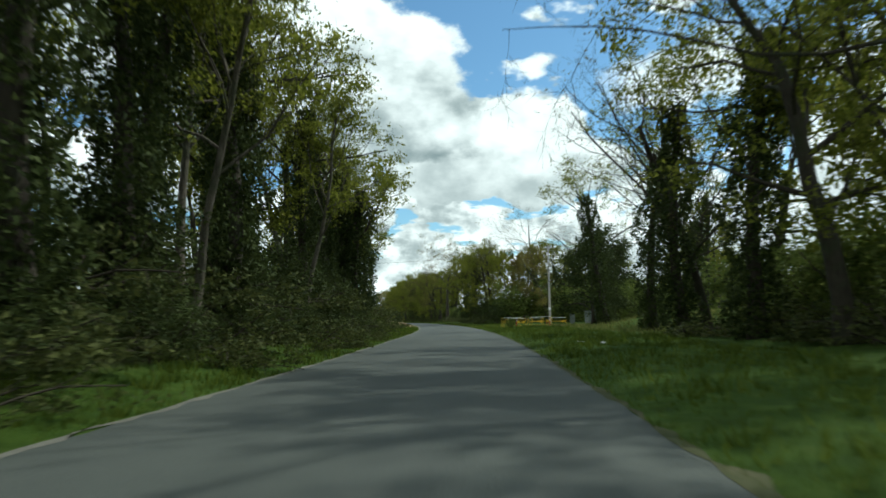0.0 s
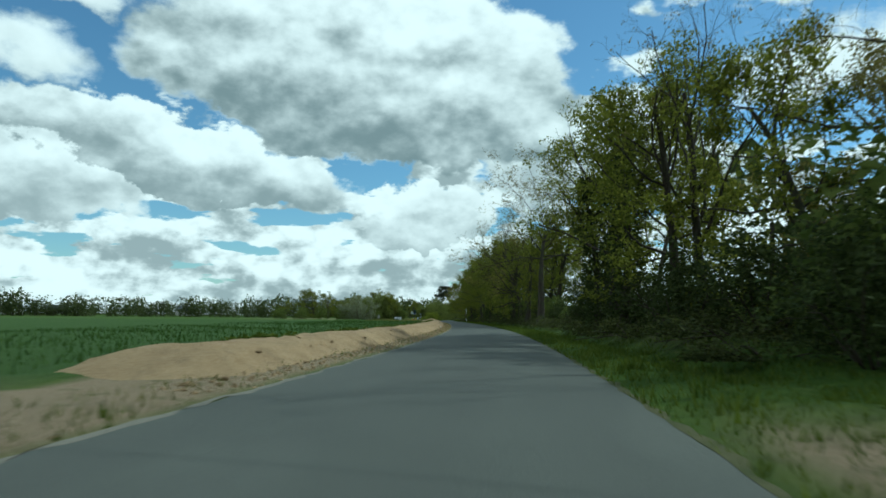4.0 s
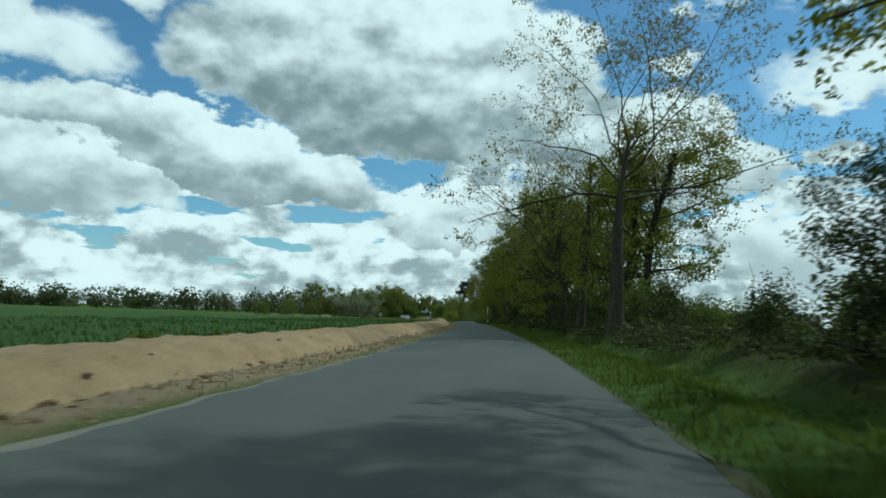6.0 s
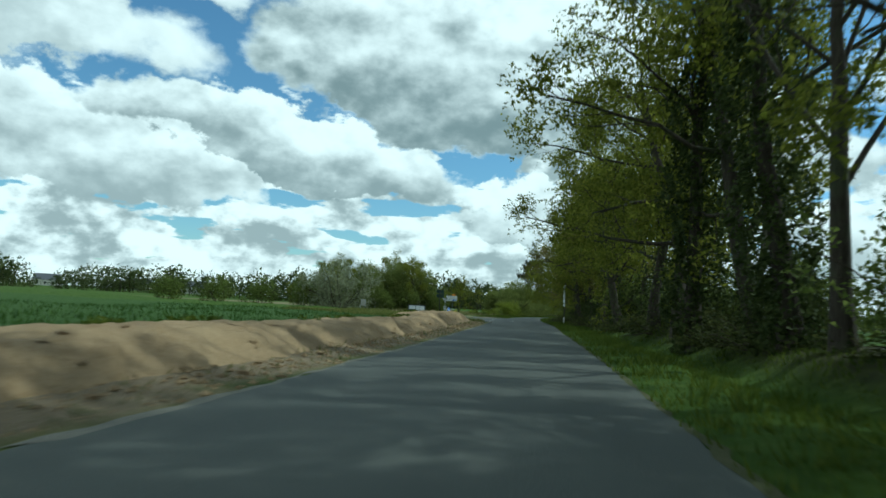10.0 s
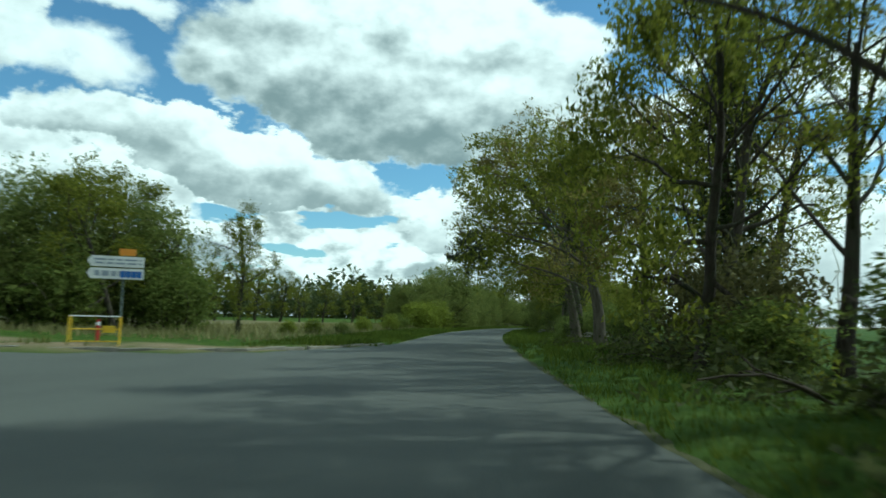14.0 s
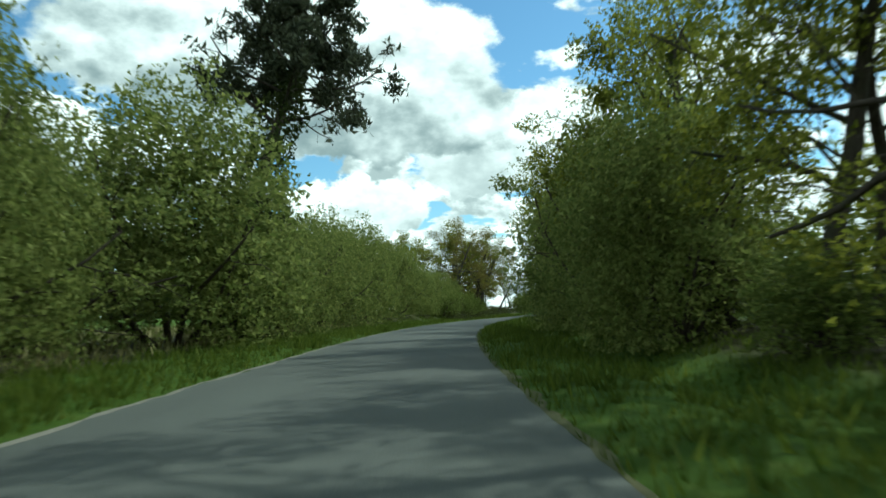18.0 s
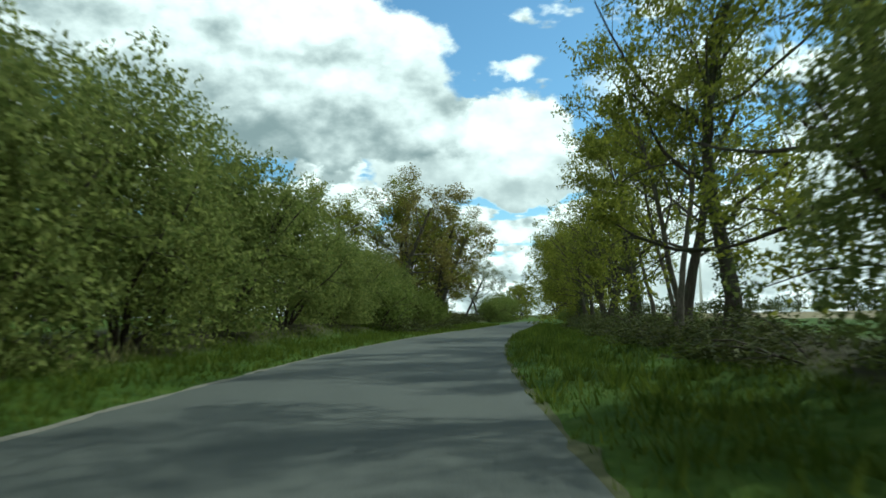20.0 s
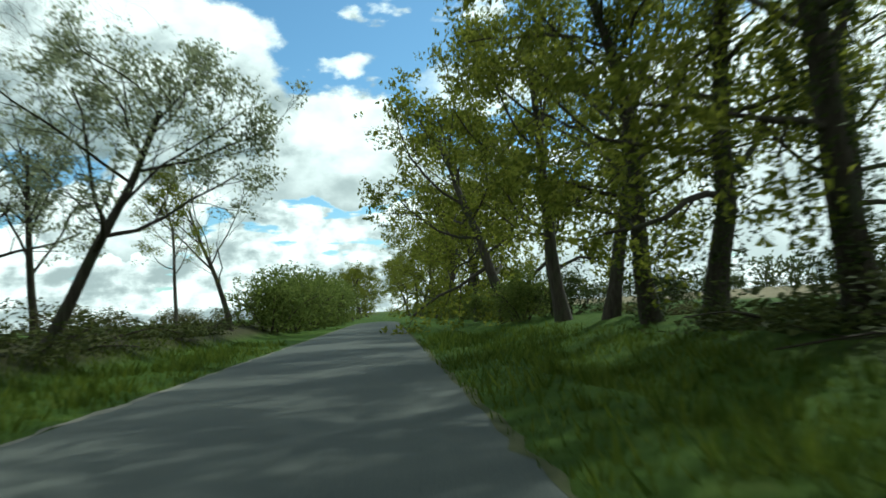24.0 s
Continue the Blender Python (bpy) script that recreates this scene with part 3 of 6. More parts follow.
# ---- trees ----
class Wood:
    """Collects tubes and leaves of one tree."""

    def __init__(self, seed):
        self.rng = np.random.default_rng(seed)
        self.v, self.f, self.n = [], [], 0
        self.tips = []

    def tube(self, points, radii, sides):
        points, radii = np.asarray(points, float), np.asarray(radii, float)
        ahead = np.gradient(points, axis=0)
        ahead /= np.linalg.norm(ahead, axis=1, keepdims=True) + 1e-9
        ref = np.where(np.abs(ahead[:, 2:3]) > 0.9, [[1.0, 0, 0]], [[0, 0, 1.0]])
        u = np.cross(ahead, ref)
        u /= np.linalg.norm(u, axis=1, keepdims=True) + 1e-9
        w = np.cross(ahead, u)
        a = np.linspace(0, 2 * math.pi, sides, endpoint=False)
        ring = points[:, None] + radii[:, None, None] * (np.cos(a)[None, :, None] * u[:, None] + np.sin(a)[None, :, None] * w[:, None])
        self.v.append(ring.reshape(-1, 3))
        i = np.arange(len(points) - 1)[:, None] * sides + np.arange(sides)[None]
        j = np.arange(len(points) - 1)[:, None] * sides + (np.arange(sides)[None] + 1) % sides
        self.f.append(np.stack([i, j, j + sides, i + sides], -1).reshape(-1, 4) + self.n)
        self.n += len(points) * sides

    def limb(self, start, way, length, radius, level, depth, opts):
        rng = self.rng
        n = opts.get("bends", (7, 5, 3, 1, 1))[min(level, 4)]
        pts_, p, v = [np.array(start, float)], np.array(start, float), np.array(way, float)
        for _ in range(n):
            v = v + rng.normal(0, opts["wobble"] * (opts.get("steady", 0.5) if level == 0 else 1.0), 3) + np.array([0, 0, opts["lift"][min(level, len(opts["lift"]) - 1)]])
            v /= np.linalg.norm(v)
            p = p + v * length / n
            pts_.append(p)
        pts_ = np.array(pts_)
        end = opts.get("taper", 0.35) if level < depth else 0.3
        radii = radius * np.linspace(1, end, n + 1)
        if level == 0:
            radii[0] *= 1.35
        self.tube(pts_, radii, (8, 5, 4, 3, 3)[min(level, 4)])
        if level >= depth - 1:
            self.tips.append((pts_, level))
        if level >= depth:
            return
        count = opts["kids"][min(level, len(opts["kids"]) - 1)]
        low = opts["clear"] if level == 0 else 0.25
        turn = rng.uniform(0, 6.28)
        for c in range(count):
            u = low + (1 - low) * (c + rng.uniform(0.2, 0.9)) / count
            k = min(u * n, n - 1e-3)
            i = int(k)
            at = pts_[i] + (pts_[i + 1] - pts_[i]) * (k - i)
            axis = pts_[i + 1] - pts_[i]
            axis /= np.linalg.norm(axis)
            turn += 2.4 + rng.normal(0, 0.4)
            side = np.cross(axis, [math.cos(turn), math.sin(turn), 0.31])
            side /= np.linalg.norm(side)
            spread = radians(opts["angle"][min(level, len(opts["angle"]) - 1)] + (opts.get("fan", 0) * (1 - 2 * (u - low) / (1 - low)) if level == 0 else 0) + rng.normal(0, 9))
            way2 = axis * math.cos(spread) + side * math.sin(spread)
            shape = opts["profile"](u) if level == 0 else (1.15 - 0.6 * u)
            self.limb(at, way2, length * opts["ratio"][min(level, len(opts["ratio"]) - 1)] * shape * rng.uniform(0.8, 1.2),
                      max(radius * np.interp(u, [0, 1], [1, end]) * opts.get("thin", 0.55) * rng.uniform(0.8, 1.1), 0.006), level + 1, depth, opts)

    def mesh(self, name, material):
        return mesh_from(name, np.concatenate(self.v), np.concatenate(self.f), material, True)


def leaf_mesh(name, places, sizes, rng, material, droop=0.0, long=1.25):
    """One small pointed blade of leaves at each place."""
    n = len(places)
    a = rng.normal(0, 1, (n, 3)) + [0, 0, -droop]
    a /= np.linalg.norm(a, axis=1, keepdims=True)
    b = np.cross(a, rng.normal(0, 1, (n, 3)))
    b /= np.linalg.norm(b, axis=1, keepdims=True) + 1e-9
    sizes = np.asarray(sizes)[:, None]
    v = np.stack([places - a * sizes * 0.5 * long + b * sizes * 0.1, places + b * sizes * 0.55 + a * sizes * 0.15, places + a * sizes * 0.55 * long - b * sizes * 0.45], 1).reshape(-1, 3)
    return mesh_from(name, v, np.arange(3 * n).reshape(-1, 3), material)


def leaves_on(wood, count, spread, size, levels=None, bunch=5, even=1.3):
    """Places of leaves round the outer twigs, in small bunches."""
    rng = wood.rng
    tips = [t for t in wood.tips if levels is None or t[1] in levels]
    n = count // bunch
    k = rng.choice(len(tips), n, p=(lambda b: b / b.sum())(rng.exponential(1.0, len(tips)) ** even + 0.06))
    a, b = np.array([t[0][0] for t in tips])[k], np.array([t[0][-1] for t in tips])[k]
    off = rng.normal(0, 1, (n, 3))
    off *= (np.minimum(np.linalg.norm(off, axis=1), 1.9) / (np.linalg.norm(off, axis=1) + 1e-9))[:, None]
    heart = a + (b - a) * rng.uniform(0.15, 1.1, (n, 1)) + off * spread * [0.75, 0.75, 0.55]
    places = np.repeat(heart, bunch, axis=0) + rng.normal(0, size * 0.95, (n * bunch, 3)) * [1, 1, 0.7]
    return places, size * rng.uniform(0.6, 1.35, n * bunch)


def mound_places(rng, count, radius, tall, size, lobes=11, bunch=4):
    """Places of leaves over a rounded bush: a dome of swelling lobes, thin at the foot."""
    turn = np.arange(lobes) * 2.4 + rng.uniform(0, 6.28)
    up = (np.arange(lobes) + 0.5) / lobes
    out = radius * 0.62 * np.sqrt(np.clip(1.05 - up ** 2, 0, 1)) * rng.uniform(0.75, 1.15, lobes)
    heart = np.stack([out * np.cos(turn), out * np.sin(turn), tall * (0.12 + 0.68 * up) * rng.uniform(0.88, 1.1, lobes)], 1)
    big = radius * rng.uniform(0.34, 0.54, lobes)
    n = count // bunch
    k = rng.choice(lobes, n, p=big ** 2 / (big ** 2).sum())
    way_out = rng.normal(0, 1, (n, 3))
    way_out /= np.linalg.norm(way_out, axis=1, keepdims=True)
    ruffle = 1 + 0.16 * np.sin(way_out[:, 0] * 7 + k) + 0.14 * np.sin(way_out[:, 1] * 8 - k) + 0.12 * np.sin(way_out[:, 2] * 9 + 2 * k)
    at = heart[k] + way_out * (big[k] * ruffle * (1 - 0.45 * rng.random(n) ** 2.2 + 0.22 * rng.random(n) ** 6))[:, None] * [1, 1, 0.95 * tall / (1.9 * radius)]
    at[:, 2] = np.abs(at[:, 2])
    return np.repeat(at, bunch, axis=0) + rng.normal(0, size * 0.9, (n * bunch, 3)), size * rng.uniform(0.6, 1.35, n * bunch)


TEMPLATES = {}


def part(name, me, parent, label=""):
    ob = new(name, me)
    ob.parent = parent
    return tagged(ob, label) if label else ob


def ivy_places(wood, points, radii, count, rough=0.35):
    rng = wood.rng
    k = rng.uniform(0, len(points) - 1.001, count)
    i = k.astype(int)
    at = points[i] + (points[i + 1] - points[i]) * (k - i)[:, None]
    r = (radii[i] + (radii[i + 1] - radii[i]) * (k - i)) * rng.uniform(0.55, 1.25, count) ** rough
    a = rng.uniform(0, 6.28, count)
    bump = 1 + 0.35 * np.sin(a * 2 + k * 3.1) + 0.25 * np.sin(a * 3 - k * 5.3)
    return at + np.stack([np.cos(a) * r * bump, np.sin(a) * r * bump, rng.normal(0, 0.12, count)], 1)


def build_tree(kind, seed):
    """A tree or bush of unit-like size at the origin: an empty with trunk, crown and, where it has it, ivy."""
    w = Wood(seed)
    rng = w.rng
    dome = lambda u: 0.55 + 0.75 * math.sin(math.pi * min(1, 0.15 + u * 0.8))  # noqa: E731
    o = dict(wobble=0.2, lift=(0.04, 0.05, 0.04), kids=(10, 5, 4), clear=0.31, angle=(52, 46, 44), ratio=(0.46, 0.5, 0.5), profile=dome, thin=0.5)
    ivy, leaves, bark = None, None, BARK_DARK
    if kind in ("oak", "bronze", "oak_thin"):
        w.limb((0, 0, -0.3), (rng.normal(0, 0.06), rng.normal(0, 0.06), 1), 13.0, 0.34, 0, 3, {**o, "kids": (13, 5, 4), "clear": 0.27, "angle": (58, 48, 46), "fan": 20, "profile": lambda u: 0.42 + 0.72 * math.sin(math.pi * (u - 0.2) * 1.12 + 0.15), "lift": (0.04, 0.03, 0.02), "thin": 0.42, "ratio": (0.4, 0.5, 0.5)})
        n = {"oak": 15000, "bronze": 14500, "oak_thin": 8500}[kind]
        leaves = leaf_mesh("crown", *leaves_on(w, n, 0.58, 0.145, even=0.9), rng, LEAF_BRONZE if kind == "bronze" else LEAF_OAK)
        bark = BARK if kind == "bronze" else BARK_DARK
        if seed % 3:
            stem = w.v[0].reshape(-1, 8, 3).mean(1)
            ivy = leaf_mesh("ivy", ivy_places(w, stem, np.interp(np.linspace(0, 1, len(stem)), [0, 0.25, 0.6, 1], [0.55, 0.6, 0.5, 0.15]), 2600), 0.13 * rng.uniform(0.6, 1.3, 2600), rng, LEAF_DARK, 0.4, 1.0)
    elif kind == "old_oak":
        w.limb((0, 0, -0.3), (0, 0, 1), 6.5, 0.36, 0, 4, {**o, "wobble": 0.17, "kids": (9, 8, 5, 3), "clear": 0.42, "angle": (44, 46, 44, 42), "fan": 18, "ratio": (0.8, 0.5, 0.5, 0.5), "thin": 0.46, "lift": (0.02, 0.03, 0.04), "taper": 0.25})
        leaves = leaf_mesh("crown", *leaves_on(w, 34000, 0.45, 0.105, even=0.8), rng, LEAF_OAK)
        bark = BARK
    elif kind == "great_oak":
        w.limb((0, 0, -0.3), (0, 0.02, 1), 9.5, 0.42, 0, 4, {**o, "wobble": 0.19, "steady": 0.2, "kids": (12, 7, 5, 4), "clear": 0.68, "angle": (46, 46, 44, 42), "fan": 16, "ratio": (0.78, 0.5, 0.46, 0.46), "profile": lambda u: 1.05, "thin": 0.42, "lift": (0.02, 0.05, 0.02, 0.0), "taper": 0.2, "bends": (7, 7, 4, 2, 1)})
        leaves = leaf_mesh("crown", *leaves_on(w, 13000, 0.4, 0.1, even=0.6), rng, LEAF_BRONZE)
    elif kind == "dense":
        w.limb((0, 0, -0.3), (0, 0, 1), 12.0, 0.33, 0, 3, {**o, "clear": 0.2, "kids": (14, 5, 4), "angle": (54, 46, 44), "fan": 20, "profile": lambda u: 0.42 + 0.72 * math.sin(math.pi * (u - 0.12) * 1.0 + 0.15), "thin": 0.42, "lift": (0.04, 0.04, 0.03)})
        leaves = leaf_mesh("crown", *leaves_on(w, 9500, 0.6, 0.2, even=0.8), rng, LEAF_OAK)
    elif kind == "evergreen":
        w.limb((0, 0, -0.3), (0, 0, 1), 8.0, 0.22, 0, 3, {**o, "clear": 0.06, "kids": (16, 5, 4), "ratio": (0.36, 0.5, 0.5)})
        leaves = leaf_mesh("crown", *leaves_on(w, 20000, 0.5, 0.13, even=0.5), rng, LEAF_DARK)
    elif kind == "bare":
        w.limb((0, 0, -0.3), (rng.normal(0, 0.05), rng.normal(0, 0.05), 1), 12.5, 0.30, 0, 4, {**o, "wobble": 0.13, "kids": (10, 5, 5, 3), "clear": 0.32, "angle": (44, 40, 38, 36), "lift": (0.05, 0.09, 0.08, 0.05), "ratio": (0.48, 0.52, 0.5, 0.5), "thin": 0.46})
        leaves = leaf_mesh("crown", *leaves_on(w, 800, 0.3, 0.09), rng, LEAF_BRONZE)
    elif kind == "bare_oak":
        w.limb((0, 0, -0.3), (0.0, 0.02, 1), 14.5, 0.34, 0, 4, {**o, "wobble": 0.17, "steady": 0.22, "kids": (14, 7, 7, 4), "clear": 0.46, "angle": (74, 46, 44, 40), "lift": (0.03, 0.05, -0.03, -0.05), "ratio": (0.52, 0.5, 0.46, 0.46), "thin": 0.38, "taper": 0.14, "bends": (8, 8, 5, 2, 1)})
        leaves = leaf_mesh("crown", *leaves_on(w, 1500, 0.3, 0.09), rng, LEAF_BRONZE)
    elif kind in ("ivy", "ivy_column"):
        tall = 11.0 if kind == "ivy" else 8.0
        w.limb((0, 0, -0.3), (rng.normal(0, 0.05), rng.normal(0, 0.05), 1), tall, 0.30, 0, 4 if kind == "ivy" else 3, {**o, "clear": 0.5, "kids": (7, 5, 4, 3) if kind == "ivy" else (6, 3, 3), "angle": (42, 40, 38), "lift": (0.04, 0.1, 0.08), "thin": 0.45, "ratio": (0.42, 0.5, 0.5)})
        trunk = w.v[0].reshape(-1, 8, 3).mean(1)
        reach = np.linspace(0, 1, len(trunk))
        r = np.interp(reach, [0, 0.3, 0.75, 1], [0.65, 0.75, 0.85, 0.35] if kind == "ivy" else [0.8, 0.95, 0.85, 0.3])
        ivy = leaf_mesh("ivy", ivy_places(w, trunk, r, 8600), 0.15 * rng.uniform(0.6, 1.3, 8600), rng, LEAF_DARK, 0.4, 1.0)
        leaves = leaf_mesh("crown", *leaves_on(w, 3400, 0.34, 0.12), rng, LEAF_OAK)
    elif kind == "pollard":
        w.limb((0, 0, -0.2), (0.1, 0.03, 1), 2.6, 0.36, 0, 0, {**o, "taper": 0.8})
        top = w.v[0].reshape(-1, 8, 3).mean(1)[-1]
        for c in range(17):
            a, off = c * 2.4, 0.05 + 0.2 * (c % 4) / 3
            at = top + np.array([off * math.cos(a), off * math.sin(a), -0.25 + 0.3 * rng.random()])
            w.tube(at + np.array([[0, 0, -0.35], [0.04 * math.cos(a), 0.04 * math.sin(a), -0.1], [0.06 * math.cos(a), 0.06 * math.sin(a), 0.12], [0.06 * math.cos(a), 0.06 * math.sin(a), 0.3]]), [0.06, 0.11, 0.1, 0.05], 6)
            lean = 0.25 + 0.6 * (c % 3) / 2
            w.limb(at, (lean * math.cos(a), lean * math.sin(a), 1), 5.5 * rng.uniform(0.6, 1.15), 0.06, 1, 3, {**o, "kids": (4, 4, 3), "angle": (30, 34, 36), "lift": (0.05, 0.12, 0.08)})
        leaves = leaf_mesh("crown", *leaves_on(w, 2800, 0.34, 0.115), rng, LEAF_OAK)
    elif kind == "slender":
        w.limb((0, 0, -0.3), (rng.normal(0, 0.05), rng.normal(0, 0.05), 1), 13.0, 0.17, 0, 3, {**o, "kids": (12, 4, 3), "clear": 0.38, "ratio": (0.26, 0.5, 0.5), "angle": (48, 44, 42), "lift": (0.02, 0.10, 0.06)})
        leaves = leaf_mesh("crown", *leaves_on(w, 7500, 0.38, 0.12), rng, LEAF_OAK)
        bark = BARK
    elif kind == "silver":
        w.limb((0, 0, -0.3), (0.45, 0.1, 1.0), 7.2, 0.19, 0, 4, {**o, "wobble": 0.18, "lift": (0.11, 0.07, 0.03), "kids": (11, 6, 5, 3), "clear": 0.4, "angle": (50, 46, 44)})
        leaves = leaf_mesh("crown", *leaves_on(w, 11000, 0.24, 0.085), rng, LEAF_PALE)
    elif kind in ("bush", "bright_bush", "pale_bush", "bramble", "willow", "dark_bush", "thicket", "scrub"):
        stems = 8 if kind not in ("thicket", "scrub") else 5
        big = 2.0 if kind == "willow" else 1.0
        for c in range(stems):
            a, lean = c * 2.4, rng.uniform(0.25, 1.0) if kind != "bramble" else rng.uniform(0.8, 1.8)
            w.limb((0.22 * math.cos(a), 0.22 * math.sin(a), -0.15), (lean * math.cos(a), lean * math.sin(a), 1), big * (3.6 if kind in ("bramble", "pale_bush") else 3.0) * rng.uniform(0.75, 1.15) * (0.6 if kind == "bramble" else 1), 0.045 * big, 1, 3 if kind != "bramble" else 2,
                   {**o, "kids": (4, 4, 2), "angle": (35, 42, 42), "lift": (0.0, 0.05, 0.03) if kind != "bramble" else (0, -0.12, -0.06), "ratio": (0.5, 0.48, 0.5)})
        mat, n, size = {"bush": (LEAF_BUSH, 5600, 0.132), "bright_bush": (LEAF_BRIGHT, 6800, 0.135), "pale_bush": (LEAF_PALE, 6000, 0.11), "bramble": (LEAF_BRAMBLE, 2200, 0.11), "willow": (LEAF_WILLOW, 30000, 0.142), "dark_bush": (LEAF_DARK, 3800, 0.138), "thicket": (LEAF_BUSH, 3000, 0.168), "scrub": (LEAF_SCRUB, 2000, 0.17)}[kind]
        if kind in ("bramble", "pale_bush"):
            at, sizes = leaves_on(w, n, 0.34 * big, size)
            skirt = rng.random(len(at)) < 0.26
            at[skirt] *= np.stack([rng.uniform(0.75, 1.1, skirt.sum())] * 2 + [rng.uniform(0.02, 0.55, skirt.sum())], 1)
            at[:, 2] = np.abs(at[:, 2])
        else:
            loose, loose_sizes = leaves_on(w, int(n * 0.14), 0.22 * big, size)
            round_, round_sizes = mound_places(rng, int(n * 0.86), 1.95 * big, 4.3 * big, size, 11 if kind != "willow" else 16)
            at, sizes = np.concatenate([loose, round_]), np.concatenate([loose_sizes, round_sizes])
            at[:, 2] = np.abs(at[:, 2])
        leaves = leaf_mesh("crown", at, sizes, rng, mat)
        bark = TWIG
    elif kind == "pine":
        w.limb((0, 0, -0.3), (0.05, 0, 1), 12.6, 0.36, 0, 3, {**o, "wobble": 0.12, "kids": (15, 6, 4), "clear": 0.68, "angle": (66, 50, 46), "ratio": (0.27, 0.5, 0.5), "lift": (0.01, 0.07, 0.05), "profile": lambda u: 1.0 if u < 0.93 else 0.7})
        leaves = leaf_mesh("crown", *leaves_on(w, 12500, 0.26, 0.15, (3,), 6, 1.4), rng, LEAF_PINE, 0.0, 2.0)
        stem = w.v[0].reshape(-1, 8, 3).mean(1)
        ivy = leaf_mesh("ivy", ivy_places(w, stem, np.interp(np.linspace(0, 1, len(stem)), [0, 0.4, 0.7, 1], [1.0, 0.95, 0.8, 0.15]), 4400), 0.2 * rng.uniform(0.6, 1.3, 4400), rng, LEAF_DARK, 0.4, 1.0)
    name, label, category = {
        "oak": ("oak_tree", "tall oak with fresh yellow-green spring leaves", "tree"), "oak_thin": ("oak_tree", "oak with sparse young spring leaves and open branches", "tree"),
        "great_oak": ("oak_tree", "great spreading oak with a forked trunk and thin young leaves", "tree"), "old_oak": ("oak_tree", "old spreading oak with heavy low limbs and young leaves", "tree"), "bronze": ("oak_tree", "broad oak with bronze-green young leaves", "tree"), "dense": ("oak_tree", "dense dark green oak beside the lane", "tree"),
        "bare_oak": ("bare_tree", "spreading oak with long bare-twigged limbs", "tree"), "bare": ("bare_tree", "nearly leafless tree with fine bare twigs", "tree"), "ivy": ("ivy_clad_tree", "bare-topped tree with its trunk covered in dark ivy", "tree"),
        "ivy_column": ("ivy_clad_tree", "short dead trunk wrapped wholly in dark ivy", "tree"), "pollard": ("pollard_tree", "old pollard with a thick knobbed trunk and upright shoots", "tree"),
        "slender": ("slender_tree", "slender straight-trunked tree with light spring leaves", "tree"), "silver": ("silver_leaved_tree", "leaning tree with pale silvery young leaves", "tree"),
        "bush": ("bush", "rounded green roadside bush in spring leaf", "bush"), "bright_bush": ("bush", "bright yellow-green young roadside bush", "bush"),
        "pale_bush": ("bush", "pale grey-green willow bush", "bush"), "willow": ("bush", "tall dense grey-green willow thicket", "bush"), "dark_bush": ("bush", "dark evergreen bush among ivy-clad trunks", "bush"), "thicket": ("bush", "dense green hedge bush behind the roadside trees", "bush"), "scrub": ("bush", "brownish scrub of brambles and young shoots", "bush"),
        "evergreen": ("evergreen_tree", "dark dense evergreen tree beside the grass", "tree"), "bramble": ("bramble_thicket", "low dark tangle of brambles under the trees", "bush"),
        "pine": ("pine_tree", "tall pine with a dark flat-topped crown", "tree")}[kind]
    root = tagged(new(name), label, category, group={"tree": "roadside trees", "bush": "roadside bushes"}[category])
    part("trunk" if category == "tree" else "branchwork", w.mesh(name + "_wood", bark), root)
    part("crown" if category == "tree" else "foliage", leaves, root)
    if ivy:
        part("ivy", ivy, root, "dark glossy ivy leaves")
    return root


VARIANTS = {"oak": 3, "oak_thin": 2, "bronze": 2, "dense": 2, "bare": 2, "ivy": 2, "bush": 2, "willow": 2, "bright_bush": 2, "bramble": 2, "slender": 2, "thicket": 3, "scrub": 2}
NATURAL = {"oak": 15.0, "oak_thin": 15.0, "bronze": 15.0, "old_oak": 12.5, "great_oak": 17.0, "dense": 14.0, "bare": 15.0, "bare_oak": 16.0, "ivy": 13.0, "ivy_column": 9.0, "pollard": 8.5, "slender": 14.0, "silver": 8.5,
           "bush": 4.9, "bright_bush": 4.9, "pale_bush": 4.6, "bramble": 1.9, "dark_bush": 4.6, "willow": 9.0, "pine": 14.0, "thicket": 4.4, "scrub": 4.4, "evergreen": 9.5}
COUNT = {}


def plant_xy(kind, x, y, tall, turn=None, lean=0.0, lean_to=0.0, wide=1.0):
    """Plants a tree of that height at x, y."""
    i = COUNT.get(kind, 0)
    COUNT[kind] = i + 1
    key = (kind, i % VARIANTS.get(kind, 1))
    rng = np.random.default_rng(1000 + 17 * i + 131 * len(kind))
    k = tall / NATURAL[kind]
    m = Matrix.Translation((x, y, ground_at(x, y) - 0.05)) @ Matrix.Rotation(radians(lean), 4, Vector((math.cos(radians(lean_to)), math.sin(radians(lean_to)), 0)))
    m = m @ Matrix.Rotation(radians(rng.uniform(0, 360) if turn is None else turn), 4, "Z") @ Matrix.Diagonal((k * wide, k * wide, k, 1))
    if key not in TEMPLATES:
        TEMPLATES[key] = build_tree(kind, 7 + 31 * key[1] + sum(map(ord, kind)))
        TEMPLATES[key].matrix_basis = m
        return TEMPLATES[key]
    first = TEMPLATES[key]
    saved = first.matrix_basis.copy()
    first.matrix_basis = Matrix.Identity(4)
    ob = copy_thing(first, m)
    first.matrix_basis = saved
    return ob


def plant(kind, s, d, tall, **more):
    x, y = spot(s, d)
    return plant_xy(kind, x, y, tall, **more)


def row(kind, places, **more):
    for s, d, tall in places:
        plant(kind, s, d, tall, **more)


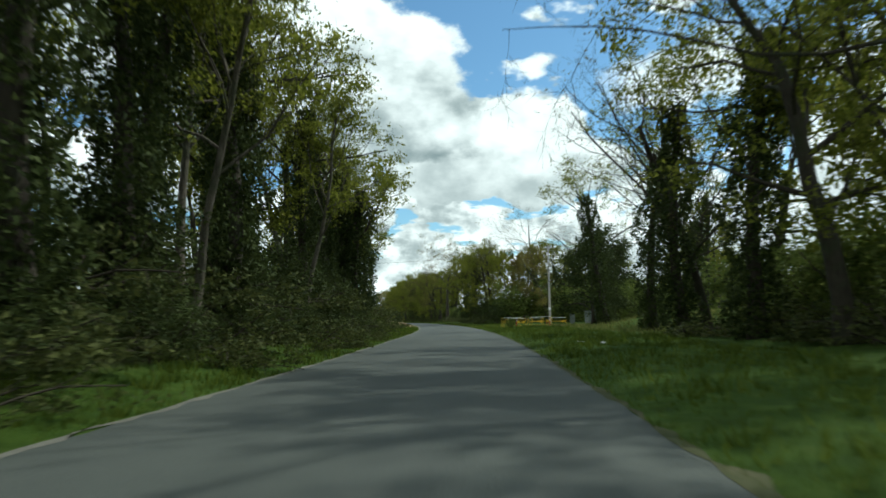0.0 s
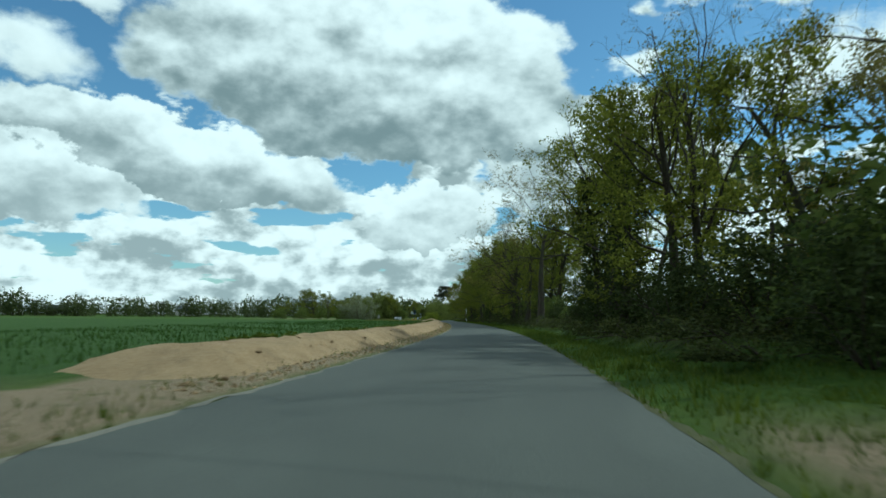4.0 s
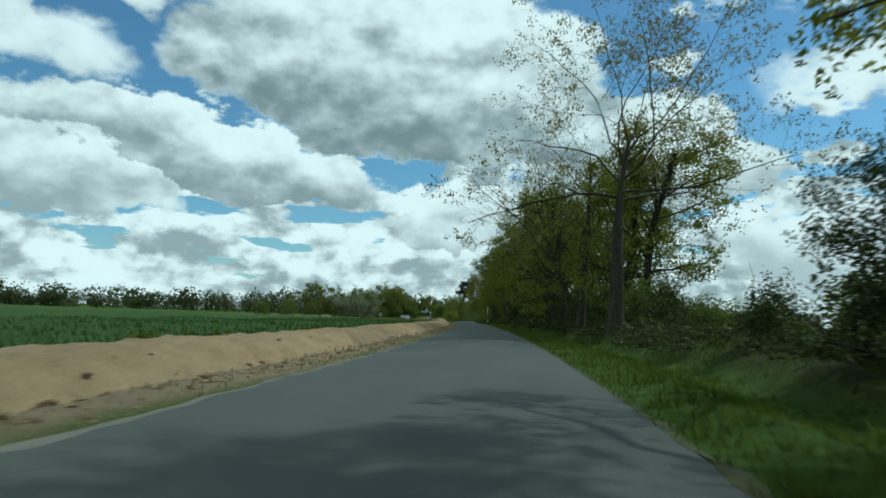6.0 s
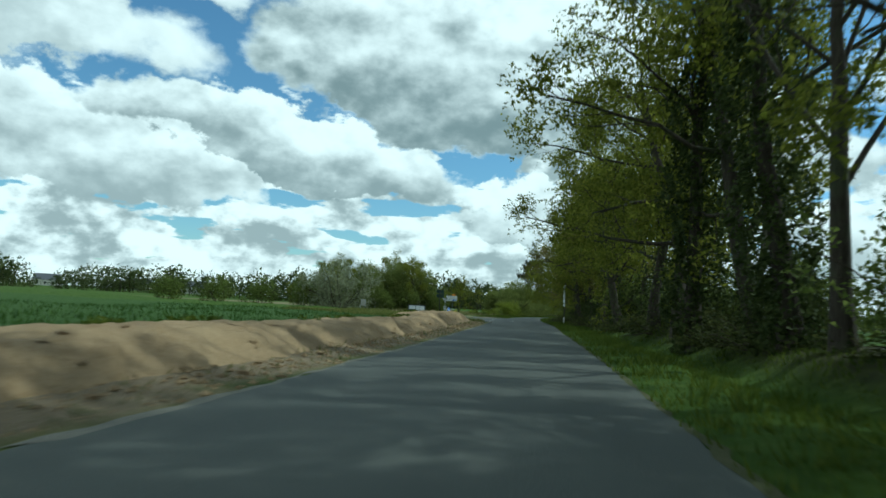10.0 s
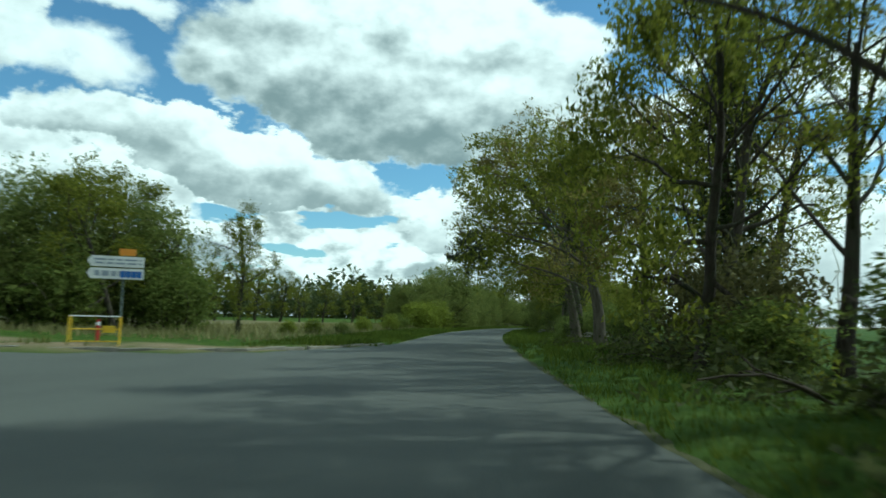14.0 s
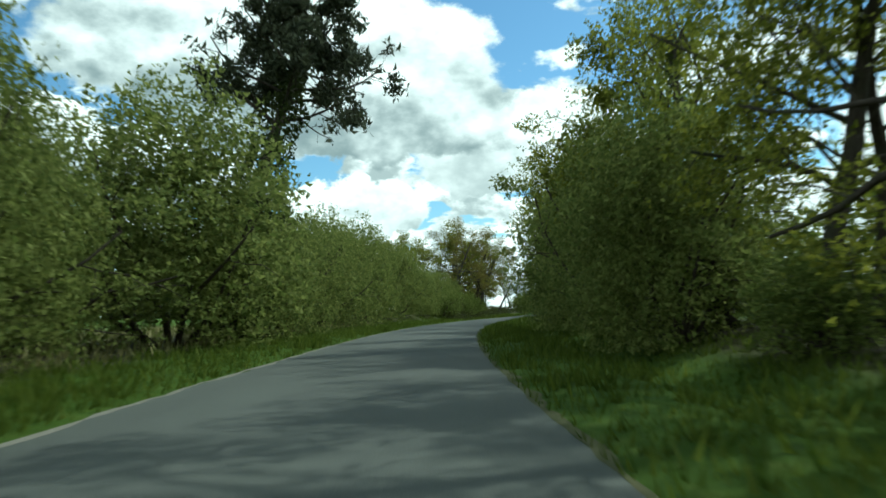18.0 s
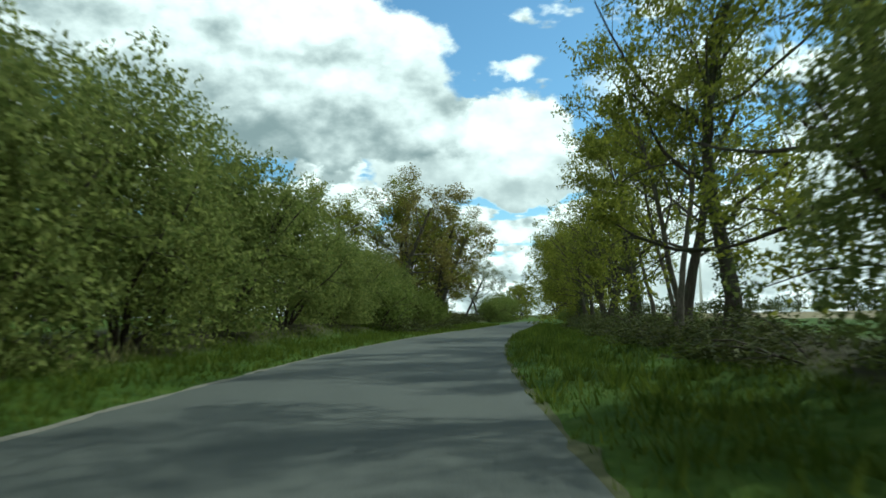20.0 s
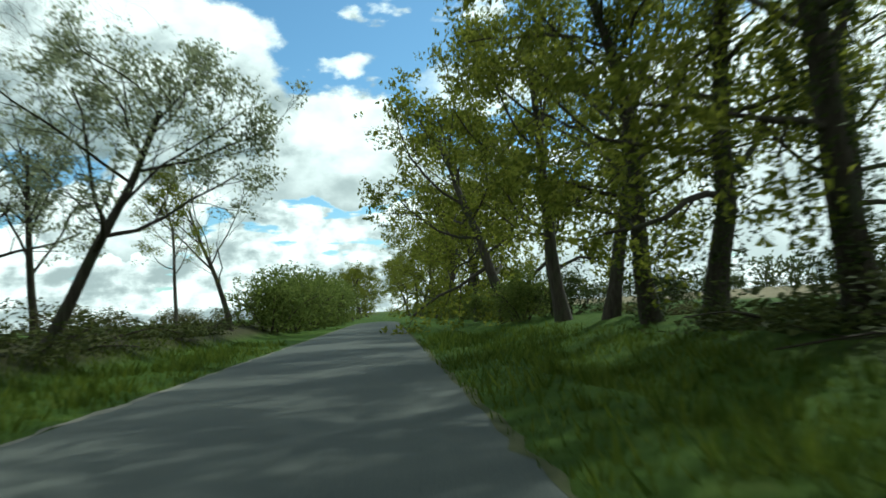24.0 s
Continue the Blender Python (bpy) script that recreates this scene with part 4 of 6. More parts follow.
# stretch one: the wooded bank on the left
row("ivy", [(17, -9.0, 14), (24, -8.6, 14.5), (36, -8.8, 13), (44, -9.2, 13), (46.6, -8.4, 12)])
row("ivy_column", [(47.5, -8.0, 10.5), (52, -10.5, 9), (73.9, -10.2, 9.5), (66, -11, 8)])
row("oak", [(14, -12, 16), (30, -12, 15), (62, -15, 11)])
row("bare", [(50, -12.5, 14), (58, -12.5, 13), (64, -11.5, 12)])
row("slender", [(12, -9.8, 14), (20, -8.4, 13), (21.5, -9.4, 14), (28, -9.5, 13), (33, -8.2, 12), (60, -10.2, 13), (68, -12, 12), (71, -12.5, 12), (77, -13, 11)])
row("ivy", [(12.5, -8.6, 15), (15, -11.5, 14), (20.5, -10.6, 15), (27, -9.6, 14), (31, -10.8, 13)])
row("dense", [(30, -19, 12)])
row("bare", [(40, -10.5, 14), (55, -11, 12), (70, -10.8, 13), (79, -13, 12)])
row("bramble", [(s, -6.4 - 1.5 * (i % 3), 1.1 + 0.4 * (i % 3)) for i, s in enumerate(range(8, 50, 3))], wide=1.5)
row("dark_bush", [(9 + 3.1 * i, -7.3 - 0.6 * (i % 2), 1.5 + 0.25 * (i % 3)) for i in range(13)], wide=1.6)
row("dark_bush", [(18, -9.4, 3.4), (25, -9.2, 3.2), (32, -9.6, 3.6), (38, -9.2, 3.2), (43, -9.6, 3.6), (51, -11.2, 3.0), (62, -12.2, 2.4), (70, -12.4, 2.2)], wide=1.3)
row("dense", [(2, -14, 15), (46, -18, 11), (76, -18, 9.5), (65, -17, 10.5), (70, -16.5, 10), (82, -18, 8)])
# the right side before the track
row("oak_thin", [(21, 10.6, 14)])
row("bare", [(19, 11.5, 15), (34, 11, 13)])
plant("bare_oak", 14, 10.5, 16)
row("ivy", [(42.6, 10.8, 13.5), (33, 9.6, 13), (27, 10.4, 15)])
row("bare", [(50, 15, 13), (72, 16, 11.5), (56, 19, 12)])
# the oak at (-2, 12) is out of view, kept to shade the lane
row("dense", [(-2, 12, 16), (38, 16, 14), (6, 17, 17), (18, 18, 17), (28, 19, 16)])
row("dark_bush", [(103, 7.6, 3.6), (107, 9.5, 4.4), (112, 8.8, 4.4), (117, 7.4, 4), (122, 8.6, 4.2), (128, 8.2, 3.4), (136, 7.8, 3.4), (144, 7.4, 3.4)], wide=1.15)
row("dense", [(112, 18, 12), (117, 24, 11.5), (111, 30, 11), (106, 37, 10), (101, 44, 10), (98, 52, 10), (78, 30, 10), (70, 25, 10)])
row("bush", [(28, 14, 4.5), (86, 22, 7), (80, 20, 6.5), (92, 24, 7), (76, 17, 5)])
row("bramble", [(s, 11.5 + 1.5 * (i % 2), 1.8) for i, s in enumerate(range(10, 34, 5))], wide=1.5)
row("bush", [(66.3, 4.5, 1.2)])
row("evergreen", [(69.6, 13.0, 9), (72.5, 14.6, 10)], wide=1.0)
row("thicket", [(24 + 8 * i, -14 - 1.5 * (i % 2), 3.8) for i in range(8)], wide=1.6)
row("thicket", [(70, 20, 4), (76, 22, 4), (83, 26, 4), (90, 30, 4.5), (97, 34, 4.5), (103, 26, 4), (101, 40, 4), (107, 20, 4)], wide=1.5)
row("thicket", [(104 + (d % 3), d, 6.2 + 0.5 * (d % 2)) for d in range(10, 46, 4)], wide=1.15)
row("ivy", [(62, 12.5, 14), (55, 18, 11)])
plant("bare", 49, 14.5, 13)
row("thicket", [(20, 14, 4.2), (26, 14.5, 4.4), (32, 14, 4), (38, 15, 4)], wide=1.5)
row("bramble", [(49 + 2.6 * i, -7.6 - 1.1 * (i % 3), 1.0 + 0.25 * (i % 3)) for i in range(10)], wide=1.8)
row("bramble", [(54, -9.6, 0.9), (59, -10.4, 0.9), (64, -9.8, 0.8), (69, -10.6, 0.9), (74, -10.4, 1.0)], wide=1.7)
# the long row on the right
row("bare", [(118, 8.5, 13), (190, 6.6, 14), (236.8, 7.2, 14), (203, 7.6, 14)])
plant("bare_oak", 109, 14.8, 17)
plant("great_oak", 171.5, 6.6, 20.5, turn=100)
plant("evergreen", 144.5, 7.4, 4.6)
row("bronze", [(112, 13, 12), (104, 15, 11), (286, 6.6, 13), (302, 7.2, 12)], wide=0.95)
row("ivy", [(127.7, 6.8, 13.5), (135.2, 6.7, 12.5), (219.6, 6.0, 14), (246.2, 5.8, 15), (239.5, 7.0, 15)])
row("oak", [(131.5, 7.2, 13.5), (137.5, 7.4, 12.5)], wide=1.25)
row("oak", [(122, 8.6, 13), (209, 6.6, 14), (215, 7.0, 13.5),
            (224, 6.2, 14), (231, 7.2, 14), (243, 7.4, 15.5), (252, 6.4, 15), (261, 6.8, 15), (270, 6.2, 15), (279, 6.8, 14), (293, 6.4, 14.5)], wide=1.0)
row("dense", [(114, 12, 11), (209, 8.6, 13), (228, 8.6, 13), (257, 8.4, 13), (274, 8.6, 13), (192, 9.4, 11)], wide=0.9)
plant("bare_oak", 186.5, 6.7, 15.5, turn=40)
plant("oak_thin", 181.5, 8.6, 12.5)
plant("oak", 177.5, 8.8, 14.5, wide=1.1)
row("dark_bush", [(152 + 15 * i, 7.6 + 0.7 * (i % 3), (2.2 if i < 2 else 3.2) + 0.9 * (i % 3)) for i in range(10)], wide=1.15)
row("bush", [(159 + 15 * i, 7.8 + 0.7 * (i % 2), (2.0 if i < 1 else 3.2) + 0.9 * (i % 3)) for i in range(10)], wide=1.1)
row("oak_thin", [(188.5, 6.8, 14), (195, 6.4, 13.5), (200, 7.2, 14), (205, 6.8, 13.5)], wide=1.05)
row("slender", [(126.6, 8.2, 12.5), (182, 8.4, 13), (200, 7.4, 13), (213, 8.0, 13), (248, 8.6, 14), (266, 8.0, 14)])
row("bramble", [(106 + 5.6 * i, 6.4 + 1.3 * (i % 3), 1.1 + 0.4 * (i % 2)) for i in range(37)], wide=1.7)
row("thicket", [(106 + 9.5 * i, 9.6 + 1.0 * (i % 3), 1.7 + 0.5 * (i % 3)) for i in range(22)], wide=1.9)
row("bush", [(108 + 17 * i, 9.0 + 1.2 * (i % 2), 2.2 + 0.7 * (i % 3)) for i in range(12)], wide=1.25)
row("dense", [(201, 11.8, 12), (216, 12.4, 11.5)], wide=0.95)
# the junction and the fields after it
row("oak", [(306, 5.9, 13.5), (317.5, 6.6, 13), (297.5, 5.8, 14)], wide=0.8)
plant("oak_thin", 300.5, 9.4, 11)
row("oak", [(302, 8.0, 16), (311.5, 7.4, 15), (289.5, 8.6, 15.5)], wide=0.85)
row("dense", [(296, 10.0, 14), (308, 10.6, 13)], wide=0.85)
row("dark_bush", [(303, 7.4, 3.2), (313, 7.0, 3.0), (308, 7.8, 2.8)], wide=1.3)
row("bush", [(355.5, 6.9, 1.7), (358.4, 6.6, 2.0), (361.6, 6.5, 1.9), (365, 6.9, 1.7)], wide=1.5)
row("dark_bush", [(296, 7.4, 2.6), (290, 7.2, 3.6)], wide=1.1)
row("dark_bush", [(299, 6.4, 2.2), (306, 6.2, 2.0), (317, 7.6, 3.4)], wide=1.1)
plant("dense", 324.8, 5.6, 10.0, wide=0.72)
plant("old_oak", 342.0, 6.2, 12.5, lean=-9, lean_to=95, turn=215, wide=0.95)
row("oak_thin", [(338, 12, 11)])
plant("bronze", 348.5, 9.8, 12.5)
row("oak", [(379, 7.2, 15), (375.8, 8.1, 15.5)], wide=1.1)
plant("bare", 324.6, 8.8, 10, wide=1.15)
row("ivy", [(331.5, 8.8, 12.5), (313, 11.5, 12)])
row("dark_bush", [(309, 10.6, 3.6)], wide=1.1)
plant("oak_thin", 329, 7.6, 13, wide=0.8)
row("bronze", [(354.7, 6.6, 15), (334, 9.5, 12), (313, 8.4, 13)])
row("oak_thin", [(392.5, 8.6, 14.5), (396.5, 8.0, 12)])
row("bush", [(394, 7.2, 4.6), (389.5, 8.4, 3.6), (398.5, 7.6, 5)], wide=1.0)
plant("bare_oak", 370.0, 8.5, 15.5, lean=-8, lean_to=90)
row("pollard", [(377, 9.2, 8.5), (388.5, 9.2, 8)])
row("scrub", [(324.5, 7.0, 3.4), (328, 7.2, 4.0), (331.5, 7.8, 3.4)], wide=1.0)
row("slender", [(390.5, 9.8, 13)])
row("bush", [(303, 8.6, 3.2), (316, 6.6, 3.4), (323, 6.4, 2.2), (347, 8.6, 2.4), (351, 9, 2.4), (357, 8.8, 2.6), (363, 9.5, 2.6), (372, 8.4, 2.2), (367, 8.6, 2.0), (382, 10.5, 2.2), (379, 9.2, 1.9), (386, 10, 1.9), (390.5, 10.5, 2.1), (396, 11, 2.3), (376, 12, 2.2)], wide=1.4)
row("bramble", [(312, 5.6, 1.7), (319, 6.2, 1.8), (327, 6.6, 1.7), (333, 7.4, 1.5), (369, 8.2, 1.8), (375, 8.0, 1.9), (380, 8.6, 1.9), (341.5, 6.6, 1.5)], wide=1.4)
row("oak_thin", [(400.5, 7.2, 11), (405.5, 7.2, 11)], wide=1.0)
row("bush", [(401, 7.0, 2.4), (405, 6.8, 2.6), (397, 7.6, 2.4)], wide=1.3)
row("willow", [(411, 6.2, 7.4), (417, 6.6, 8.2), (425, 6.6, 8), (433, 6.8, 8), (441, 7.4, 7)], wide=0.95)
row("dense", [(406, 8.6, 9.5), (420, 8.6, 11), (435, 9, 11)], wide=0.85)
row("oak_thin", [(412, 8, 11), (427, 8, 12), (445, 8.5, 12)])
# left of the junction
row("pale_bush", [(331, -31, 10.0), (334, -34, 8.5)], wide=0.9)
row("dense", [(349, -24, 10), (352, -28, 10.5), (346, -20, 9), (341, -33, 9)], wide=0.95)
row("thicket", [(340, -29, 5), (345, -24, 5), (349, -19, 4.5), (337, -34, 5), (333, -38, 4.5), (330, -44, 4.5), (327, -50, 4.5), (324, -57, 4.5)], wide=1.4)
row("willow", [(346, -25, 9.5), (350.5, -21.5, 9.6), (343, -29, 9.0)], wide=0.95)
row("bush", [(348, -17.5, 5), (344, -22, 5.5), (340, -26, 5)], wide=1.2)
plant("oak", 346, -13.0, 7.0, wide=0.7)
row("bush", [(356, -9.4, 1.1), (366, -9.8, 1.3), (378, -9.0, 1.9)], wide=1.5)
row("bright_bush", [(353, -10.6, 1.2), (363.5, -9.4, 1.3), (374, -9.2, 1.8), (349, -11, 1.1), (370, -11, 1.5), (391.8, -8.9, 3.8), (398.1, -8.2, 4.1), (396, -10.7, 4.0)], wide=1.35)
row("willow", [(402.9, -10.4, 5.4), (406.0, -10.4, 8.0), (412.0, -12.2, 7.6), (425, -9.4, 7.6), (432, -9.6, 7.6), (439, -10.2, 8.4), (446, -10.6, 9), (453, -10.8, 9.4), (460, -10.6, 9),
               (467, -10.2, 7.6), (474, -9.8, 6.4), (413, -16, 7), (449, -15, 9)], wide=0.9)
plant("willow", 418.4, -10.3, 10.4, wide=1.12)
for a, far, tall, kind in ((38, 92, 11, "dense"), (35.5, 96, 12.5, "oak"), (33.2, 92, 13, "dense"), (31, 98, 12.5, "oak"), (28.6, 94, 11.5, "oak"), (26, 100, 9.5, "oak_thin"), (23.6, 96, 9, "oak"), (20.4, 92, 10, "oak"), (17, 90, 9.5, "oak_thin"), (14.5, 95, 9, "oak")):
    fx, fy = spot(351, 0)
    plant_xy(kind, fx - far * math.sin(radians(a)), fy + far * math.cos(radians(a)), tall * 0.8)
plant_xy("pine", -20.9, 402.5, 16.6, turn=60, wide=0.95, lean=9, lean_to=50)
for fx, fy, tall in ((-89, 431, 15), (-82, 434, 13), (-95.5, 430, 14), (-103, 428, 9)):
    plant_xy("dense", fx, fy, tall, wide=1.05)
# the last stretch
row("bramble", [(436 + 3.3 * i, 7.0 + 0.75 * (i % 3), 0.8 + 0.15 * (i % 4)) for i in range(26)], wide=1.8)
row("ivy", [(512, -9.2, 9), (518, -9.6, 8.5)])
row("oak_thin", [(503.5, -8.8, 12.5), (510, -9.6, 11)])
plant("oak", 497, -10.5, 13)
row("bronze", [(506.8, -8.4, 12), (513.6, -10.2, 11)])
row("thicket", [(500, -9.2, 3.6), (505, -9.6, 3.4), (510, -9.8, 3.2), (515.5, -10.2, 2.8)], wide=1.3)
row("thicket", [(476 + 5 * i, -11.5 - 0.8 * (i % 2), 4.2 - 0.12 * i) for i in range(8)], wide=1.5)
row("scrub", [(455 + 6.5 * i, 9.6 + 0.9 * (i % 3), 0.55 + 0.12 * (i % 3)) for i in range(17)], wide=3.0)
row("scrub", [(512 + 6 * i, -11 - 0.8 * (i % 2), 1.3) for i in range(9)], wide=2.0)
row("thicket", [(556 + 7 * i, 10 + 0.8 * (i % 2), 2.0 + 0.3 * (i % 3)) for i in range(9)], wide=1.8)
row("thicket", [(402 + 7 * i, 10.4 + 0.8 * (i % 2), 3.4 + 0.4 * (i % 3)) for i in range(7)], wide=1.6)
row("oak_thin", [(484, -12.5, 11.5), (489, -13.5, 11)])
row("bronze", [(495.5, -10.4, 13)])
row("bare", [(503, -10, 12), (508, -12, 11)])
row("oak_thin", [(499, -11.5, 11), (486, -15, 10)])
row("willow", [(479, -10.4, 6.2), (485.5, -10.4, 6.2), (491, -10, 5.6)], wide=1.0)
row("bush", [(482, -8.8, 5), (488, -9.2, 5), (494, -8.6, 4.4), (500, -9, 4), (506, -9, 3.4), (516, -10, 2.6), (560, -8, 5.5), (567, -7.6, 6), (575, -7.6, 6.5), (584, -7.6, 7), (594, -7.6, 7.5), (606, -7.6, 8), (620, -7.6, 8)], wide=1.2)
plant("bare_oak", 514.5, -9.4, 12)
row("bare", [(517, -9.4, 10), (536, -12, 8), (552, -9, 9)])
plant("bare_oak", 525.5, -11.8, 13)
plant("silver", 529.5, -8.9, 8.4, turn=-12, wide=1.1)
plant("silver", 533, -13, 8, turn=80)
row("slender", [(540.5, -8.6, 7.5), (526, -11, 7)])
row("bramble", [(513, -8.4, 1.4), (520, -8.6, 1.4), (529, -8.8, 1.4), (534, -9.4, 1.5), (541, -9, 1.2), (547, -9.5, 1.2), (484, -8, 1.6), (492, -8, 1.6), (499, -8, 1.5)], wide=1.5)
row("slender", [(460.4, 8.0, 12), (462, 8.3, 12), (466.3, 9.2, 10), (472.4, 9.2, 11)])
row("oak", [(455, 8.4, 13), (531.3, 7.8, 13), (541, 7.6, 14)])
row("dense", [(551.6, 7.0, 15), (563, 6.8, 15), (575, 6.8, 15), (588, 6.8, 15), (604, 6.6, 15), (622, 6.4, 15), (642, 6.2, 15), (664, 6, 15), (690, 5.6, 15), (720, 5.4, 15)])
row("bush", [(s, 7.2, 3.4) for s in range(548, 690, 12)], wide=1.3)
row("dense", [(648, -7, 11), (672, -7, 12), (700, -7, 13), (730, -6.5, 14)])
row("oak_thin", [(466, 9.4, 12.5), (493, 11, 12), (505.7, 7.8, 11), (513.5, 7.4, 12)])
row("pollard", [(490.4, 8.2, 9.5), (487, 7.9, 9)])
row("oak", [(477, 8.6, 12.5)], wide=0.95)
row("oak_thin", [(500, 8.6, 13)])
plant("oak", 522.4, 8.2, 12.5, turn=200, wide=1.15, lean=-6, lean_to=90)
row("oak_thin", [(527.4, 7.8, 13), (536, 8.0, 13), (527.5, 12.0, 11.5)])
row("dense", [(547, 8.8, 13)])
row("bush", [(470, 10.5, 1.3), (478, 10.2, 1.1), (488, 9.6, 1.1), (496, 9.2, 1.0), (503, 9.4, 1.3), (511, 9.2, 1.4), (519, 9.4, 1.2)], wide=1.8)
row("dark_bush", [(545, 9, 2.6), (535, 9.6, 1.9)], wide=1.4)
row("bramble", [(458, 8.6, 1.2), (465, 9, 1.2), (474, 9, 1.3), (483, 8.8, 1.3), (491, 8.6, 1.3), (499, 8.6, 1.5), (507, 8.4, 1.5), (515, 8.2, 1.4), (524, 8.0, 1.4), (520.4, 8.8, 1.7), (523.5, 10, 1.7)], wide=1.6)

# ---- earth banks beside the field ----
def stone_mesh(seed):
    bm = bmesh.new()
    bmesh.ops.create_icosphere(bm, subdivisions=1, radius=1)
    r = random.Random(seed)
    for v in bm.verts:
        v.co = Vector((v.co.x * 1.2, v.co.y * 0.8, v.co.z * 0.5)) * r.uniform(0.75, 1.2)
    me = bpy.data.meshes.new("stone")
    bm.to_mesh(me)
    bm.free()
    me.materials.append(SOIL)
    return me


STONES = [stone_mesh(i) for i in range(5)]


def earth_bank(s0, s1, crest, seed, tall=0.55):
    """A long heap of dug sandy soil, uneven, with slumped ends."""
    rng = np.random.default_rng(seed)
    ss = np.arange(s0, s1 + 0.01, 0.24)
    prof = [(-4.75, 0.0), (-4.95, 0.07), (-5.15, 0.2), (-5.35, 0.36), (-5.55, 0.54), (-5.75, 0.72), (-5.95, 0.86), (-6.2, 0.96), (-6.6, 1.0), (-7.2, 0.98), (-7.9, 0.9), (-8.5, 0.62), (-9.1, 0.25), (-9.6, 0.0)]
    fine = np.concatenate([np.linspace(-4.75, -6.7, 17), np.linspace(-7.1, -9.6, 8)])
    prof = [(d, float(np.interp(-d, [-q[0] for q in prof], [q[1] for q in prof]))) for d in fine]
    v = []
    for s in ss:
        end = step(s - s0, 0, 2.6) * step(s1 - s, 0, 2.6)
        wave = 1 + 0.04 * math.sin(s * 0.42 + seed) + 0.035 * math.sin(s * 1.3) + 0.03 * math.sin(s * 2.9 + 1)
        for j, (d, h) in enumerate(prof):
            g = 0.05 * math.sin(s * 2.1 + d * 3.0) * math.sin(d * 5 + s * 0.9) + rng.normal(0, 0.045)
            gully = 0.09 * max(0.0, math.sin(s * 1.15 + 1.7 * math.sin(s * 0.37) + d)) ** 5 + 0.07 * max(0.0, math.sin(s * 2.9 + d * 2 + seed)) ** 4
            slump = gully * max(0.0, 1 - abs(d + 5.7) / 0.9)
            x, y = spot(s, d + crest - slump + 0.03 * math.sin(s * 0.9 + d * 2.2) + rng.normal(0, 0.035))
            v.append((x, y, -0.10 + (tall + 0.10) * h * wave * end + (g * 0.5 * end if 0 < j < len(prof) - 1 else 0)))
    bank_ = tagged(new("earth_bank", mesh_from("earth_bank", v, grid_faces(len(ss), len(prof)), SOIL, True)), "long low bank of freshly dug sandy soil beside the field", "earth bank", "earth banks")
    for i in range(int((s1 - s0) * 0.9)):
        s = rng.uniform(s0 + 3, s1 - 3)
        d = crest - 4.9 - 2.1 * rng.random() ** 1.6
        h = float(np.interp(-(d - crest), [-v_[0] for v_ in prof], [v_[1] for v_ in prof]))
        x, y = spot(s, d)
        k_ = rng.uniform(0.03, 0.10)
        clod = new("clod", STONES[i % 5])
        clod.parent = bank_
        clod.matrix_basis = pose(x, y, -0.10 + (tall + 0.10) * h + 0.02, 0, 0, rng.uniform(0, 360)) @ Matrix.Diagonal((k_, k_, k_, 1))
    n = int((s1 - s0) * 6)
    cs = rng.uniform(s0 + 3, s1 - 3, n)
    cd = rng.uniform(-8.8, -7.3, n)
    tuft_p, tuft_s = [], []
    for s, d in zip(cs, cd):
        if math.sin(s * 0.5 + seed) + math.sin(s * 1.7) + 0.6 * math.sin(d * 3) > 1.0:
            x, y = spot(s, crest + d)
            z = -0.10 + (tall + 0.10) * float(np.interp(-d, [-v_[0] for v_ in prof], [v_[1] for v_ in prof]))
            for _ in range(14):
                tuft_p.append((x + rng.normal(0, 0.1), y + rng.normal(0, 0.1), z + rng.uniform(0, 0.14)))
                tuft_s.append(rng.uniform(0.05, 0.12))
    weeds = part("weed_growth", leaf_mesh("weed_growth", np.array(tuft_p), tuft_s, rng, BLADES, -1.5, 2.0), bank_, "tufts of green weeds rooting in the soil")
    weeds["kind"] = "stuff"
    return bank_


earth_bank(99, 167.4, 0.0, 3, 0.54)
earth_bank(169.2, 263, 0.0, 5, 0.60)
earth_bank(259, 287.5, -0.6, 8, 0.85)

rng = np.random.default_rng(41)
# crumbled soil and stones between the asphalt and the foot of the banks
n = 5200
cs, cu = rng.uniform(98, 287, n), rng.random(n) ** 0.8
cd = edge_left(cs) - 0.1 - cu * 1.25
seat = np.array([spot(s, d) for s, d in zip(cs, cd)])
lump_z = height(seat[:, 0], seat[:, 1])
ball = np.array([[1, 0, 0], [-0.6, 0.8, 0], [-0.5, -0.9, 0], [0.1, 0, 0.8], [0, 0, -0.6]])
ball_faces = np.array([[0, 1, 3], [1, 2, 3], [2, 0, 3], [1, 0, 4], [2, 1, 4], [0, 2, 4]])
girth = 0.022 + 0.075 * rng.random(n) ** 4
spin = rng.uniform(0, 6.28, n)
lumpy = ball[None] * rng.uniform(0.7, 1.3, (n, 5, 3))
lumpy = np.stack([lumpy[..., 0] * np.cos(spin)[:, None] - lumpy[..., 1] * np.sin(spin)[:, None], lumpy[..., 0] * np.sin(spin)[:, None] + lumpy[..., 1] * np.cos(spin)[:, None], lumpy[..., 2] * 0.7], -1) * girth[:, None, None]
lumpy += np.stack([seat[:, 0], seat[:, 1], lump_z + 0.01], 1)[:, None]
tagged(new("soil_crumbs", mesh_from("soil_crumbs", lumpy.reshape(-1, 3), (ball_faces[None] + 5 * np.arange(n)[:, None, None]).reshape(-1, 3), SOIL)),
       "crumbled dry soil and small stones along the asphalt", "soil", kind="stuff")


